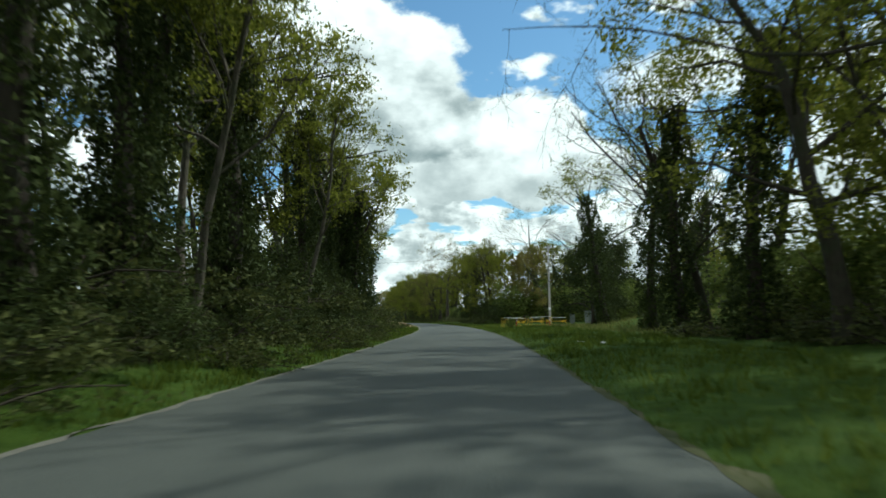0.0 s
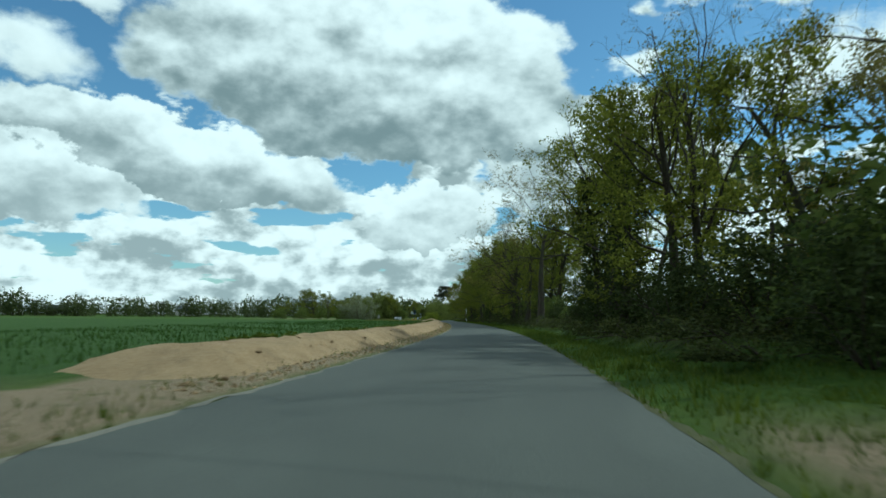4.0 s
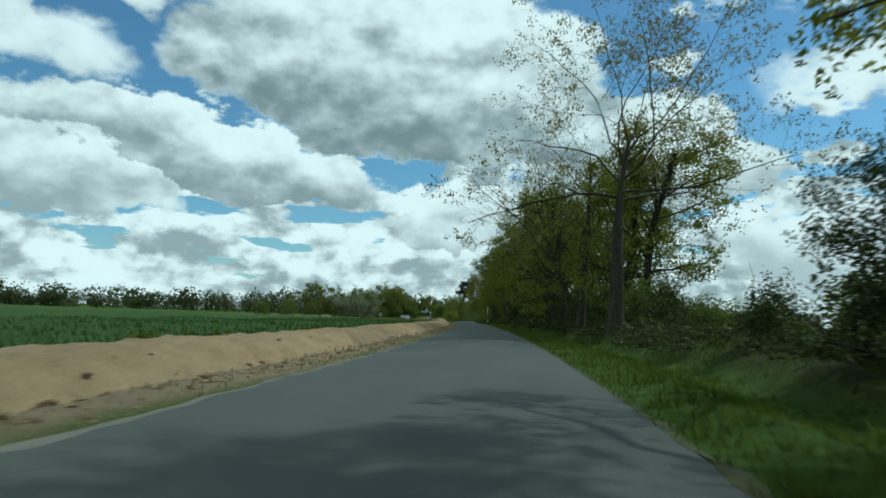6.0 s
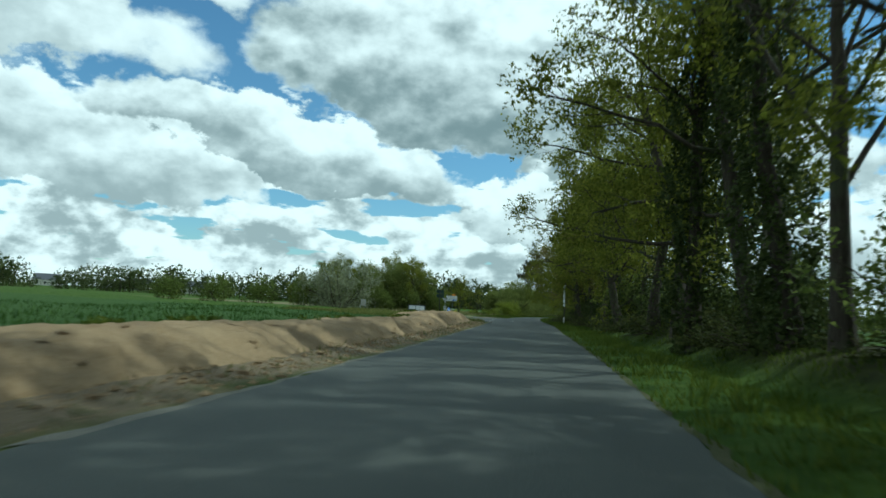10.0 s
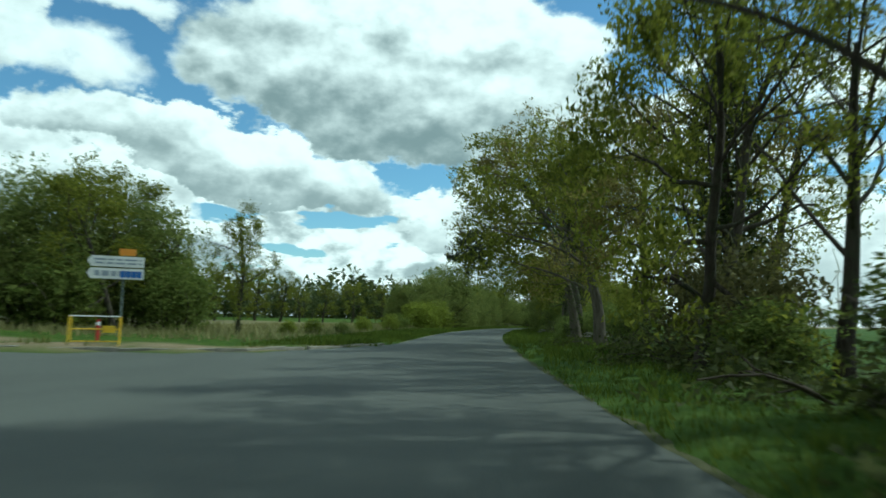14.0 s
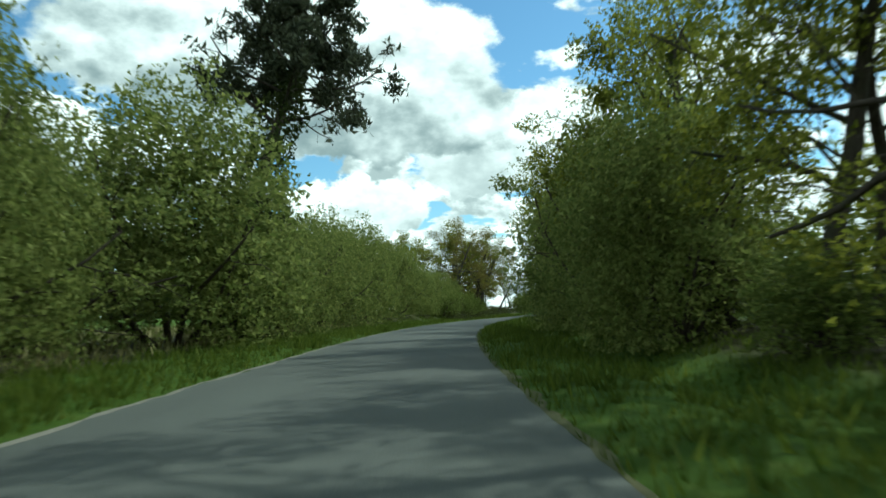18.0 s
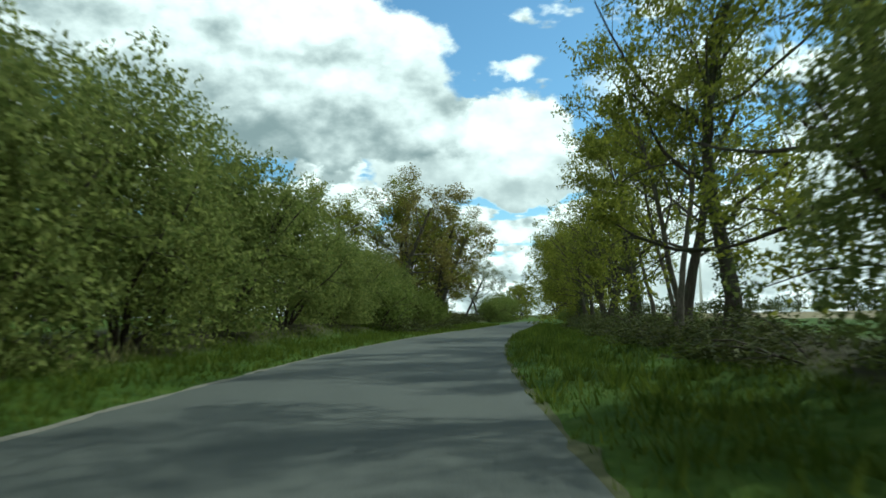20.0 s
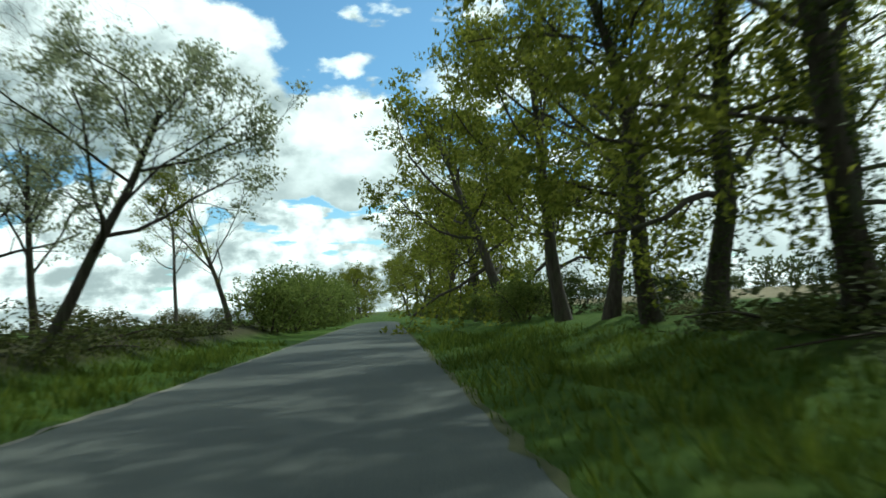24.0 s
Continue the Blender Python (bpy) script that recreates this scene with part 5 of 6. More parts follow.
for i in range(120):
    s = 90 + 195 * rng.random()
    d = float(edge_left(s)) - rng.uniform(0.15, 1.1)
    x, y = spot(s, d)
    k = rng.uniform(0.03, 0.13)
    ob = tagged(new("stone", STONES[i % 5]), "pale clod of dug soil on the road's edge", "stone", "loose stones")
    ob.matrix_basis = pose(x, y, ground_at(x, y) + k * 0.2, 0, 0, rng.uniform(0, 360)) @ Matrix.Diagonal((k, k, k, 1))


# ---- grass ----
def tufts(name, s0, s1, d0, d1, per_m2, tall, seed, material=BLADES, label="rough green roadside grass"):
    """Blades of grass over a strip of the plan; d0 and d1 are functions of s."""
    rng = np.random.default_rng(seed)
    span = float(np.mean([d1(s) - d0(s) for s in np.linspace(s0, s1, 12)]))
    n = int((s1 - s0) * abs(span) * per_m2)
    s = rng.uniform(s0, s1, n)
    u = rng.uniform(0, 1, n)
    lo, hi = np.array([d0(v) for v in s]), np.array([d1(v) for v in s])
    d = lo + (hi - lo) * u
    i = np.clip(np.searchsorted(ALONG, s) - 1, 0, len(UNIT) - 1)
    v = UNIT[i]
    c = LINE[i] + v * (s - ALONG[i])[:, None]
    x, y = c[:, 0] + d * v[:, 1], c[:, 1] - d * v[:, 0]
    keep = (in_junction(x, y) < 0.3) & (np.sin(x * 1.7 + 2 * np.sin(y * 0.8)) + np.sin(y * 1.3) + rng.normal(0, 0.8, n) > -1.6)
    x, y, n = x[keep], y[keep], int(keep.sum())
    z = height(x, y) - 0.02
    h = tall * rng.uniform(0.45, 1.3, n) * (0.75 + 0.4 * np.sin(x * 0.8 + 1.5 * np.sin(y * 0.5)) ** 2)
    a, b = rng.uniform(0, 6.28, n), rng.uniform(0, 6.28, n)
    wdt = h * rng.uniform(0.07, 0.15, n)
    lean = h * rng.uniform(0.15, 0.75, n)
    base = np.stack([x, y, z], 1)
    side = np.stack([np.cos(a) * wdt, np.sin(a) * wdt, 0 * a], 1)
    tip = base + np.stack([np.cos(b) * lean, np.sin(b) * lean, h], 1)
    verts = np.stack([base - side, base + side, tip], 1).reshape(-1, 3)
    return tagged(new(name, mesh_from(name, verts, np.arange(3 * n).reshape(-1, 3), material)), label, "grass", kind="stuff")


right_a, left_a = (lambda s: float(edge_right(s)) - 0.04), (lambda s: float(edge_left(s)) - 0.08)
tufts("verge_grass", -2, 98, right_a, lambda s: float(edge_right(s)) + 6.5, 60, 0.13, 1)
tufts("verge_grass", 98, 330, right_a, lambda s: float(edge_right(s)) + 5.4, 62, 0.16, 2)
tufts("verge_grass", 330, 540, right_a, lambda s: float(edge_right(s)) + 6.0, 62, 0.16, 3)
tufts("verge_grass", -2, 96, lambda s: float(edge_left(s)) - (2.4 if s < 66 else 4.2), left_a, 70, 0.15, 4)
tufts("corner_grass", 288, 330, lambda s: -26.0, lambda s: -4.6, 50, 0.26, 5, RANKBLADES, "tall rank grass on the corner of the junction")
tufts("verge_grass", 333, 540, lambda s: float(edge_left(s)) - 4.6, left_a, 66, 0.17, 6)
tufts("verge_weeds", 330, 545, lambda s: float(edge_right(s)) + 0.35, lambda s: float(edge_right(s)) + 5.5, 8, 0.3, 16, BLADES, "taller weeds standing in the verge grass")
tufts("verge_weeds", 0, 98, lambda s: float(edge_right(s)) + 0.6, lambda s: float(edge_right(s)) + 6.5, 6, 0.26, 17, BLADES, "taller weeds standing in the verge grass")
tufts("verge_weeds", 336, 545, lambda s: float(edge_left(s)) - 4.5, lambda s: float(edge_left(s)) - 0.5, 8, 0.3, 18, BLADES, "taller weeds standing in the verge grass")
tufts("bank_grass", 46, 86, lambda s: -12.5, lambda s: -6.0, 60, 0.3, 19, label="long grass on the wooded bank")
tufts("long_grass", 336, 404, lambda s: float(edge_left(s)) - 4.6, lambda s: float(edge_left(s)) - 0.3, 34, 0.24, 21, BLADES, "lush long grass beside the lane")
tufts("mound_grass", 34, 78, lambda s: 8.6, lambda s: 19.0, 22, 0.3, 20, RANKBLADES, "rough grass on the low mound")
tufts("margin_weeds", 96, 290, lambda s: float(edge_left(s)) - 1.9, lambda s: float(edge_left(s)) - 0.15, 20, 0.12, 7, RANKBLADES, label="sparse weeds on the bare road's edge")
tufts("field_crop", 92, 300, lambda s: -34.0, lambda s: -9.3, 7, 0.24, 8, CROPBLADES, label="young green cereal crop in the field")
tufts("field_grass", 336, 452, lambda s: -26.0, lambda s: -8.4, 10, 0.42, 9, DRYBLADES, "tall uncut meadow grass")

def clumps(name, s0, s1, d0, d1, per_m2, tall, seed, material=BLADES):
    """Bunches of longer blades that stand out of the verge."""
    rng = np.random.default_rng(seed)
    span = float(np.mean([d1(s) - d0(s) for s in np.linspace(s0, s1, 12)]))
    n, each = int((s1 - s0) * abs(span) * per_m2), 34
    s = rng.uniform(s0, s1, n)
    d = np.array([d0(v) + (d1(v) - d0(v)) * u for v, u in zip(s, rng.random(n) ** 0.9)])
    heart = np.array([spot(a, b) for a, b in zip(s, d)])
    big = rng.uniform(0.55, 1.35, n)
    around, out = rng.uniform(0, 6.28, (n, each)), np.sqrt(rng.random((n, each))) * 0.17
    x = (heart[:, :1] + np.cos(around) * out * big[:, None]).ravel()
    y = (heart[:, 1:] + np.sin(around) * out * big[:, None]).ravel()
    h = (tall * big[:, None] * rng.uniform(0.5, 1.2, (n, each))).ravel()
    lean = h * rng.uniform(0.2, 0.8, len(h))
    across = rng.uniform(0, 6.28, len(h))
    base = np.stack([x, y, height(x, y) - 0.02], 1)
    side = np.stack([np.cos(across), np.sin(across), 0 * across], 1) * (h * rng.uniform(0.035, 0.07, len(h)))[:, None]
    tip = base + np.stack([np.cos(around.ravel()) * lean, np.sin(around.ravel()) * lean, h], 1)
    verts = np.stack([base - side, base + side, tip], 1).reshape(-1, 3)
    return tagged(new(name, mesh_from(name, verts, np.arange(len(verts)).reshape(-1, 3), material)), "longer clumps of grass standing in the verge", "grass", kind="stuff")


clumps("grass_clumps", 330, 545, lambda s: float(edge_right(s)) + 0.15, lambda s: float(edge_right(s)) + 4.8, 0.9, 0.27, 31)
clumps("grass_clumps", 336, 545, lambda s: float(edge_left(s)) - 4.0, lambda s: float(edge_left(s)) - 0.25, 0.8, 0.27, 32)
clumps("grass_clumps", 100, 326, lambda s: float(edge_right(s)) + 0.2, lambda s: float(edge_right(s)) + 3.6, 0.7, 0.24, 33)
clumps("grass_clumps", 0, 98, lambda s: float(edge_right(s)) + 0.3, lambda s: float(edge_right(s)) + 6.5, 0.6, 0.24, 34)
clumps("grass_clumps", 0, 92, lambda s: float(edge_left(s)) - 3.0, lambda s: float(edge_left(s)) - 0.25, 0.9, 0.27, 35)

# ---- distant woods, houses and turbines ----
def distant_woods(name, runs, seed, label):
    """Far hedges and trees, as leaf clumps on stems: runs of (x0, y0, x1, y1, number, tallest)."""
    rng = np.random.default_rng(seed)
    places, sizes, w = [], [], Wood(seed)
    for x0, y0, x1, y1, number, tallest in runs:
        number = int(number * 3.0)
        for i in range(number):
            u = (i + rng.uniform(-0.4, 0.4)) / number
            x, y = x0 + (x1 - x0) * u + rng.normal(0, 3), y0 + (y1 - y0) * u + rng.normal(0, 3)
            z = ground_at(x, y) + 2.5 * float(np.clip((math.hypot(x + 5, y - 250) - 330) / 900, 0, 1))
            tall = tallest * (rng.uniform(0.28, 0.6) if i % 3 else rng.uniform(0.5, 1.0) * (1.25 if rng.random() < 0.2 else 1))
            wide = tall * rng.uniform(0.34, 0.52) * (1.5 if i % 3 else 1)
            w.tube([(x, y, z - 0.5), (x + rng.normal(0, 0.2), y, z + tall * 0.55)], [tall * 0.025, tall * 0.012], 5)
            n = 230
            p = rng.normal(0, 1, (n, 3))
            p /= np.linalg.norm(p, axis=1, keepdims=True)
            p *= rng.uniform(0.35, 1.0, (n, 1)) ** 0.6
            lob = 1 + 0.3 * np.sin(p[:, 0] * 4 + i) + 0.25 * np.sin(p[:, 1] * 5 + 2 * i) + 0.2 * np.sin(p[:, 2] * 6)
            low = 0.52 if tall > 7 else 0.45
            places.append(np.stack([x + p[:, 0] * wide * lob, y + p[:, 1] * wide * lob, z + tall * low + p[:, 2] * tall * 0.5 * lob * 0.95], 1))
            sizes.append(np.full(n, tall * 0.075) * rng.uniform(0.6, 1.5, n))
    places = np.concatenate(places)
    places[:, 2] = np.maximum(places[:, 2], 0.1)
    woods = tagged(new(name, leaf_mesh(name, places, np.concatenate(sizes), rng, LEAF_FAR)), label, "woods", kind="stuff")
    part("far_trunks", w.mesh("far_trunks", BARK_DARK), woods)
    return woods


distant_woods("distant_woods", [(-330, 300, -190, 420, 40, 9), (-190, 420, -60, 470, 40, 11), (-60, 470, -48, 480, 6, 16), (-420, 180, -330, 300, 26, 9), (-260, 500, -70, 560, 34, 15), (-100, 455, -62, 462, 8, 13),
                                (-62, 470, -30, 520, 12, 14), (-430, 60, -420, 180, 12, 9), (-290, 336, -194, 404, 34, 13)], 51, "far hedges and trees beyond the fields")
distant_woods("distant_woods", [(60, -60, 75, 140, 30, 12), (90, 140, 110, 330, 26, 10), (60, 330, 120, 420, 20, 8), (190, 620, 90, 720, 34, 10), (*spot(375, 100), *spot(500, 78), 34, 7), (90, 470, 210, 640, 34, 9), (150, 420, 300, 560, 24, 12), (-60, -60, -45, 70, 24, 13), (30, 100, 48, 150, 12, 12),
                                (-90, 520, -60, 700, 22, 12)], 52, "far hedges and trees beyond the fields")


def solid(points, faces):
    bm = bmesh.new()
    vs = [bm.verts.new(p) for p in points]
    for f in faces:
        bm.faces.new([vs[i] for i in f])
    bmesh.ops.recalc_face_normals(bm, faces=bm.faces)
    return bm


def finish(bm, name, material, parent=None, bevel=0.0, label="", smooth=False):
    if bevel:
        bmesh.ops.bevel(bm, geom=list(bm.edges), offset=bevel, segments=2, affect="EDGES", profile=0.5)
    me = bpy.data.meshes.new(name)
    bm.to_mesh(me)
    bm.free()
    if smooth:
        me.polygons.foreach_set("use_smooth", np.ones(len(me.polygons), bool))
    me.materials.append(material)
    ob = new(name, me)
    if parent:
        ob.parent = parent
    return tagged(ob, label) if label else ob


def box(bm, x0, x1, y0, y1, z0, z1):
    m = Matrix.Translation(((x0 + x1) / 2, (y0 + y1) / 2, (z0 + z1) / 2)) @ Matrix.Diagonal((x1 - x0, y1 - y0, z1 - z0, 1))
    bmesh.ops.create_cube(bm, size=1, matrix=m)
    return bm


def rod(bm, a, b, r0, r1=None, sides=10):
    a, b = Vector(a), Vector(b)
    m = Matrix.Translation((a + b) / 2) @ (b - a).to_track_quat("Z", "Y").to_matrix().to_4x4()
    bmesh.ops.create_cone(bm, cap_ends=True, segments=sides, radius1=r0, radius2=r0 if r1 is None else r1, depth=(b - a).length, matrix=m)
    return bm


def panel(bm, outline, y0, y1):
    """A flat plate with an outline in x and z, between two y."""
    a = [bm.verts.new((x, y0, z)) for x, z in outline]
    b = [bm.verts.new((x, y1, z)) for x, z in outline]
    bm.faces.new(a[::-1])
    bm.faces.new(b)
    n = len(a)
    for i in range(n):
        bm.faces.new([a[i], a[(i + 1) % n], b[(i + 1) % n], b[i]])
    bmesh.ops.recalc_face_normals(bm, faces=bm.faces)
    return bm


def stand(name, x, y, turn, label, category, group=""):
    root = tagged(new(name), label, category, group)
    root.matrix_basis = pose(x, y, ground_at(x, y) - 0.02, 0, 0, turn)
    return root


def house(x, y, turn, wide, deep, wall):
    root = stand("house", x, y, turn, "far pale rendered house with a slate roof", "house", "far houses")
    root.location.z += 5.0 * float(np.clip((math.hypot(x + 5, y - 250) - 330) / 900, 0, 1)) - 0.3
    finish(box(bmesh.new(), -wide / 2, wide / 2, -deep / 2, deep / 2, 0, wall), "wall", RENDER_WALL, root)
    w, d, h = wide / 2 + 0.3, deep / 2 + 0.4, deep * 0.42
    finish(solid([(-w, -d, wall), (w, -d, wall), (w, d, wall), (-w, d, wall), (-w, 0, wall + h), (w, 0, wall + h)], [(0, 1, 5, 4), (2, 3, 4, 5), (0, 4, 3), (1, 2, 5), (3, 2, 1, 0)]), "roof", ROOF_SLATE, root)
    finish(box(bmesh.new(), wide / 2 - 1.2, wide / 2 - 0.4, -0.4, 0.4, wall + h * 0.6, wall + h + 0.9), "chimney", RENDER_WALL, root)
    for k in (-0.3, 0.0, 0.3):
        finish(box(bmesh.new(), k * wide - 0.5, k * wide + 0.5, -deep / 2 - 0.05, -deep / 2 + 0.05, 1.0, 2.3), "window", BLACK, root)


for x, y, turn, wide in ((-352, 470, 20, 14), (-330, 482, 25, 11), (-310, 500, 10, 16), (-286, 512, 30, 12), (-395, 430, 15, 13), (-236, 520, 20, 12), (-190, 500, 12, 12)):
    house(x, y, turn, wide, 8, 3.2)


def turbine(x, y, hub, turn, spin):
    root = stand("wind_turbine", x, y, turn, "far white wind turbine above the fields", "wind turbine", "wind turbines")
    finish(rod(bmesh.new(), (0, 0, 0), (0, 0, hub), 1.7, 0.9, 16), "tower", WHITE, root, smooth=True)
    finish(box(bmesh.new(), -1.2, 1.2, -2.0, 3.4, hub - 1.0, hub + 1.6), "nacelle", WHITE, root, 0.4)
    for k in range(3):
        a = radians(spin + 120 * k)
        u, w = Vector((math.sin(a), 0, math.cos(a))), Vector((math.cos(a), 0, -math.sin(a)))
        c = Vector((0, -2.5, hub + 0.3))
        pts_ = [c + u * 0.5 - w * 0.5, c + u * 0.5 + w * 0.5, c + u * 6 + w * 1.3, c + u * 26 + w * 0.15, c + u * 26 - w * 0.15, c + u * 6 - w * 0.5]
        back = [p + Vector((0, 0.5, 0)) for p in pts_]
        finish(solid(pts_ + back, [(0, 1, 2, 3, 4, 5), (11, 10, 9, 8, 7, 6)] + [(i, (i + 1) % 6, 6 + (i + 1) % 6, 6 + i) for i in range(6)]), "blade", WHITE, root)


turbine(294, 1070, 60, 25, 100)
turbine(405, 1045, 62, 30, 15)

# ---- the track mouth: pole, cables, cabinets and safety barriers ----
px, py = 23.5, 76.9
pole = stand("utility_pole", px, py, 10, "tall weathered grey concrete utility pole", "utility pole")
shaft = rod(bmesh.new(), (0, 0, -0.3), (0.12, 0, 10.9), 0.17, 0.11, 14)
finish(shaft, "shaft", POLEWOOD, pole, smooth=False)
finish(rod(bmesh.new(), (0, 0, 2.0), (0.02, 0, 2.35), 0.178, 0.178, 14), "number_plate_band", WHITE, pole)
finish(box(bmesh.new(), -0.35, 0.6, -0.05, 0.05, 10.55, 10.68), "crossarm", STEEL, pole, 0.01)
for k in (-0.28, 0.52):
    finish(rod(bmesh.new(), (k, 0, 10.68), (k, 0, 10.86), 0.045, 0.03), "insulator", WHITE, pole)


def cable(a, b, sag, radius=0.016):
    n = 14
    w = Wood(1)
    w.tube([(a[0] + (b[0] - a[0]) * u, a[1] + (b[1] - a[1]) * u, a[2] + (b[2] - a[2]) * u - sag * 4 * u * (1 - u)) for u in np.linspace(0, 1, n)], np.full(n, radius), 5)
    return tagged(new("overhead_cable", w.mesh("overhead_cable", BLACK)), "thin black overhead cable slung from the pole", "cable", "overhead cables")


cable((px, py, 10.8), (-14.5, 84, 9.6), 0.9)
cable((px, py, 10.8), (52, 44, 12.6), 0.9)
cable((px, py, 10.7), (62, 92, 9.4), 0.7)


def end_pole(x, y, tall):
    root = stand("utility_pole", x, y, 0, "weathered wooden utility pole among the trees", "utility pole")
    finish(rod(bmesh.new(), (0, 0, -0.3), (0, 0, tall), 0.15, 0.1, 12), "shaft", POLEWOOD, root)


end_pole(-14.5, 84, 9.7)
end_pole(52, 44, 10.6)
end_pole(62, 92, 9.5)


def cabinet(x, y, turn, w, d, h, label):
    root = stand("utility_cabinet", x, y, turn, label, "utility cabinet", "utility cabinets")
    finish(box(bmesh.new(), -w / 2 - 0.05, w / 2 + 0.05, -d / 2 - 0.05, d / 2 + 0.05, -0.1, 0.1), "plinth", CONCRETE, root, 0.01)
    finish(box(bmesh.new(), -w / 2, w / 2, -d / 2, d / 2, 0.1, h), "body", BOXGREY, root, 0.015)
    finish(box(bmesh.new(), -w / 2 - 0.06, w / 2 + 0.06, -d / 2 - 0.06, d / 2 + 0.06, h, h + 0.07), "roof", BOXGREY, root, 0.012)
    for k in (-1, 1):
        door = finish(box(bmesh.new(), min(0, k * (w / 2 - 0.03)) + 0.005, max(0, k * (w / 2 - 0.03)) - 0.005, -d / 2 - 0.02, -d / 2, 0.16, h - 0.05), "door", BOXGREY, root, 0.004)
        finish(box(bmesh.new(), k * 0.05 - 0.012, k * 0.05 + 0.012, -d / 2 - 0.05, -d / 2 - 0.02, h * 0.5, h * 0.5 + 0.14), "handle", BLACK, door, 0.003)


cabinet(28.4, 72.6, 8, 1.9, 1.3, 1.75, "large grey-green metal electricity cabinet")
cabinet(25.2, 71.0, -12, 0.62, 0.4, 1.35, "small pale metal meter cabinet")


def barrier(x, y, turn, label="yellow tubular safety barrier round roadworks", wide=1.9, tall=1.0):
    """A three-sided pedestrian guard of bent tube."""
    root = stand("safety_barrier", x, y, turn, label, "barrier", "safety barriers")
    for k in (-wide / 2, wide / 2):
        finish(rod(bmesh.new(), (k, 0, 0), (k, 0, tall), 0.022), "post", YELLOW, root)
        finish(rod(bmesh.new(), (k, 0, 0), (k, 0.55, 0), 0.02), "foot", YELLOW, root)
        finish(rod(bmesh.new(), (k, 0.55, 0), (k, 0.55, tall * 0.98), 0.02), "rear_post", YELLOW, root)
        finish(rod(bmesh.new(), (k, 0, tall * 0.97), (k, 0.55, tall * 0.97), 0.02), "side_rail", YELLOW, root)
    for z in (tall, tall * 0.56, tall * 0.14):
        finish(rod(bmesh.new(), (-wide / 2, 0, z), (wide / 2, 0, z), 0.02), "rail", YELLOW if z < tall * 0.9 else WHITE, root)
    finish(box(bmesh.new(), wide / 2 - 0.5, wide / 2 - 0.12, -0.03, -0.012, tall * 0.44, tall * 0.68), "plate", YELLOW, root, 0.004)
    return root


def bollard(x, y, lean=0):
    root = stand("marker_post", x, y, 0, "red plastic marker post with a pale band", "marker post", "marker posts")
    root.rotation_euler = (radians(lean), radians(lean * 0.5), 0)
    finish(rod(bmesh.new(), (0, 0, 0), (0, 0, 0.82), 0.055, 0.05, 12), "post", RED, root)
    finish(rod(bmesh.new(), (0, 0, 0.62), (0, 0, 0.74), 0.056, 0.0555, 12), "band", WHITE, root)


barrier(14.6, 53.6, 12)
barrier(17.9, 55.0, -25, wide=2.1)
barrier(19.6, 66.5, 10)
barrier(22.0, 65.2, -15)
barrier(16.6, 63.0, 20, wide=2.4)
bollard(14.9, 52.6, 3)
bollard(18.6, 53.8, -2)
bollard(20.8, 66.2)

# ---- signs at the junction ----
def bars(parent, rows, x0, x1, z0, z1, y, material=INK, seed=1):
    """Unreadable lines of lettering."""
    r = random.Random(seed)
    h = (z1 - z0) / (rows * 2 - 1)
    for i in range(rows):
        x = x0 + r.uniform(0, 0.1) * (x1 - x0)
        while x < x1 - 0.06:
            w = min(r.uniform(0.12, 0.42), x1 - x)
            finish(box(bmesh.new(), x, x + w, y - 0.003, y, z0 + 2 * i * h, z0 + (2 * i + 1) * h), "lettering_bar", material, parent)
            x += w + 0.07


def arrow_outline(w, h, tip_left=True, z=0.0):
    t = h * 0.35
    pts_ = [(-w / 2, h / 2), (-w / 2 + t, 0), (w / 2, 0), (w / 2, h), (-w / 2 + t, h)]
    return [((x if tip_left else -x), zz + z) for x, zz in pts_]


def signpost(x, y, turn, tall, panels, label, post=STEEL, cap=None, at=0.0, girth=0.05):
    """A post with arrow panels: (width, height, base, paint, points left, rows of lettering)."""
    root = stand("direction_sign", x, y, turn, label, "road sign", "direction signs")
    finish(rod(bmesh.new(), (at, 0.06, -0.2), (at, 0.06, tall), girth, girth, 12), "post", post, root, smooth=False)
    for i, (w, h, z, colour, left, rows_) in enumerate(panels):
        plate = finish(panel(bmesh.new(), arrow_outline(w, h, left, z), -0.015, 0.015), "panel", colour, root)
        if rows_:
            bars(plate, rows_, -w / 2 + 0.22, w / 2 - 0.1, z + h * 0.25, z + h * 0.75, -0.016, seed=i + 3)
    if cap:
        w, h, z, colour, xo = cap
        finish(box(bmesh.new(), xo - w / 2, xo + w / 2, -0.012, 0.012, z, z + h), "route_plate", colour, root)
    return root


sx, sy = -21.05, 310.5
main = signpost(sx, sy, 30, 3.1, [(1.85, 0.38, 2.62, WHITE, True, 2), (1.85, 0.38, 2.19, WHITE, True, 1)], "white arrow direction sign with an orange route plate", cap=(0.55, 0.25, 3.03, ORANGE, 0.36), post=BOXGREY, at=0.26, girth=0.036)
for k in range(4):
    finish(box(bmesh.new(), 0.16 + 0.18 * k, 0.31 + 0.18 * k, -0.021, -0.017, 2.25, 2.48), "pictogram_panel", BLUE, main)
barrier(-20.5, 308.75, 30, "yellow tubular safety barrier beside the direction sign", 1.5, 0.95)
bollard(-20.85, 309.45)
tall_sign = signpost(-1.75, 290.6, -78, 5.1, [(1.5, 0.62, 4.4, WHITE, False, 2), (1.7, 0.36, 4.0, WHITE, False, 1), (1.5, 0.62, 3.3, WHITE, True, 2), (1.5, 0.62, 2.62, WHITE, True, 2), (1.45, 0.44, 2.12, WHITE, False, 2)],
                     "tall stack of white direction panels on a dark post", post=BLACK)
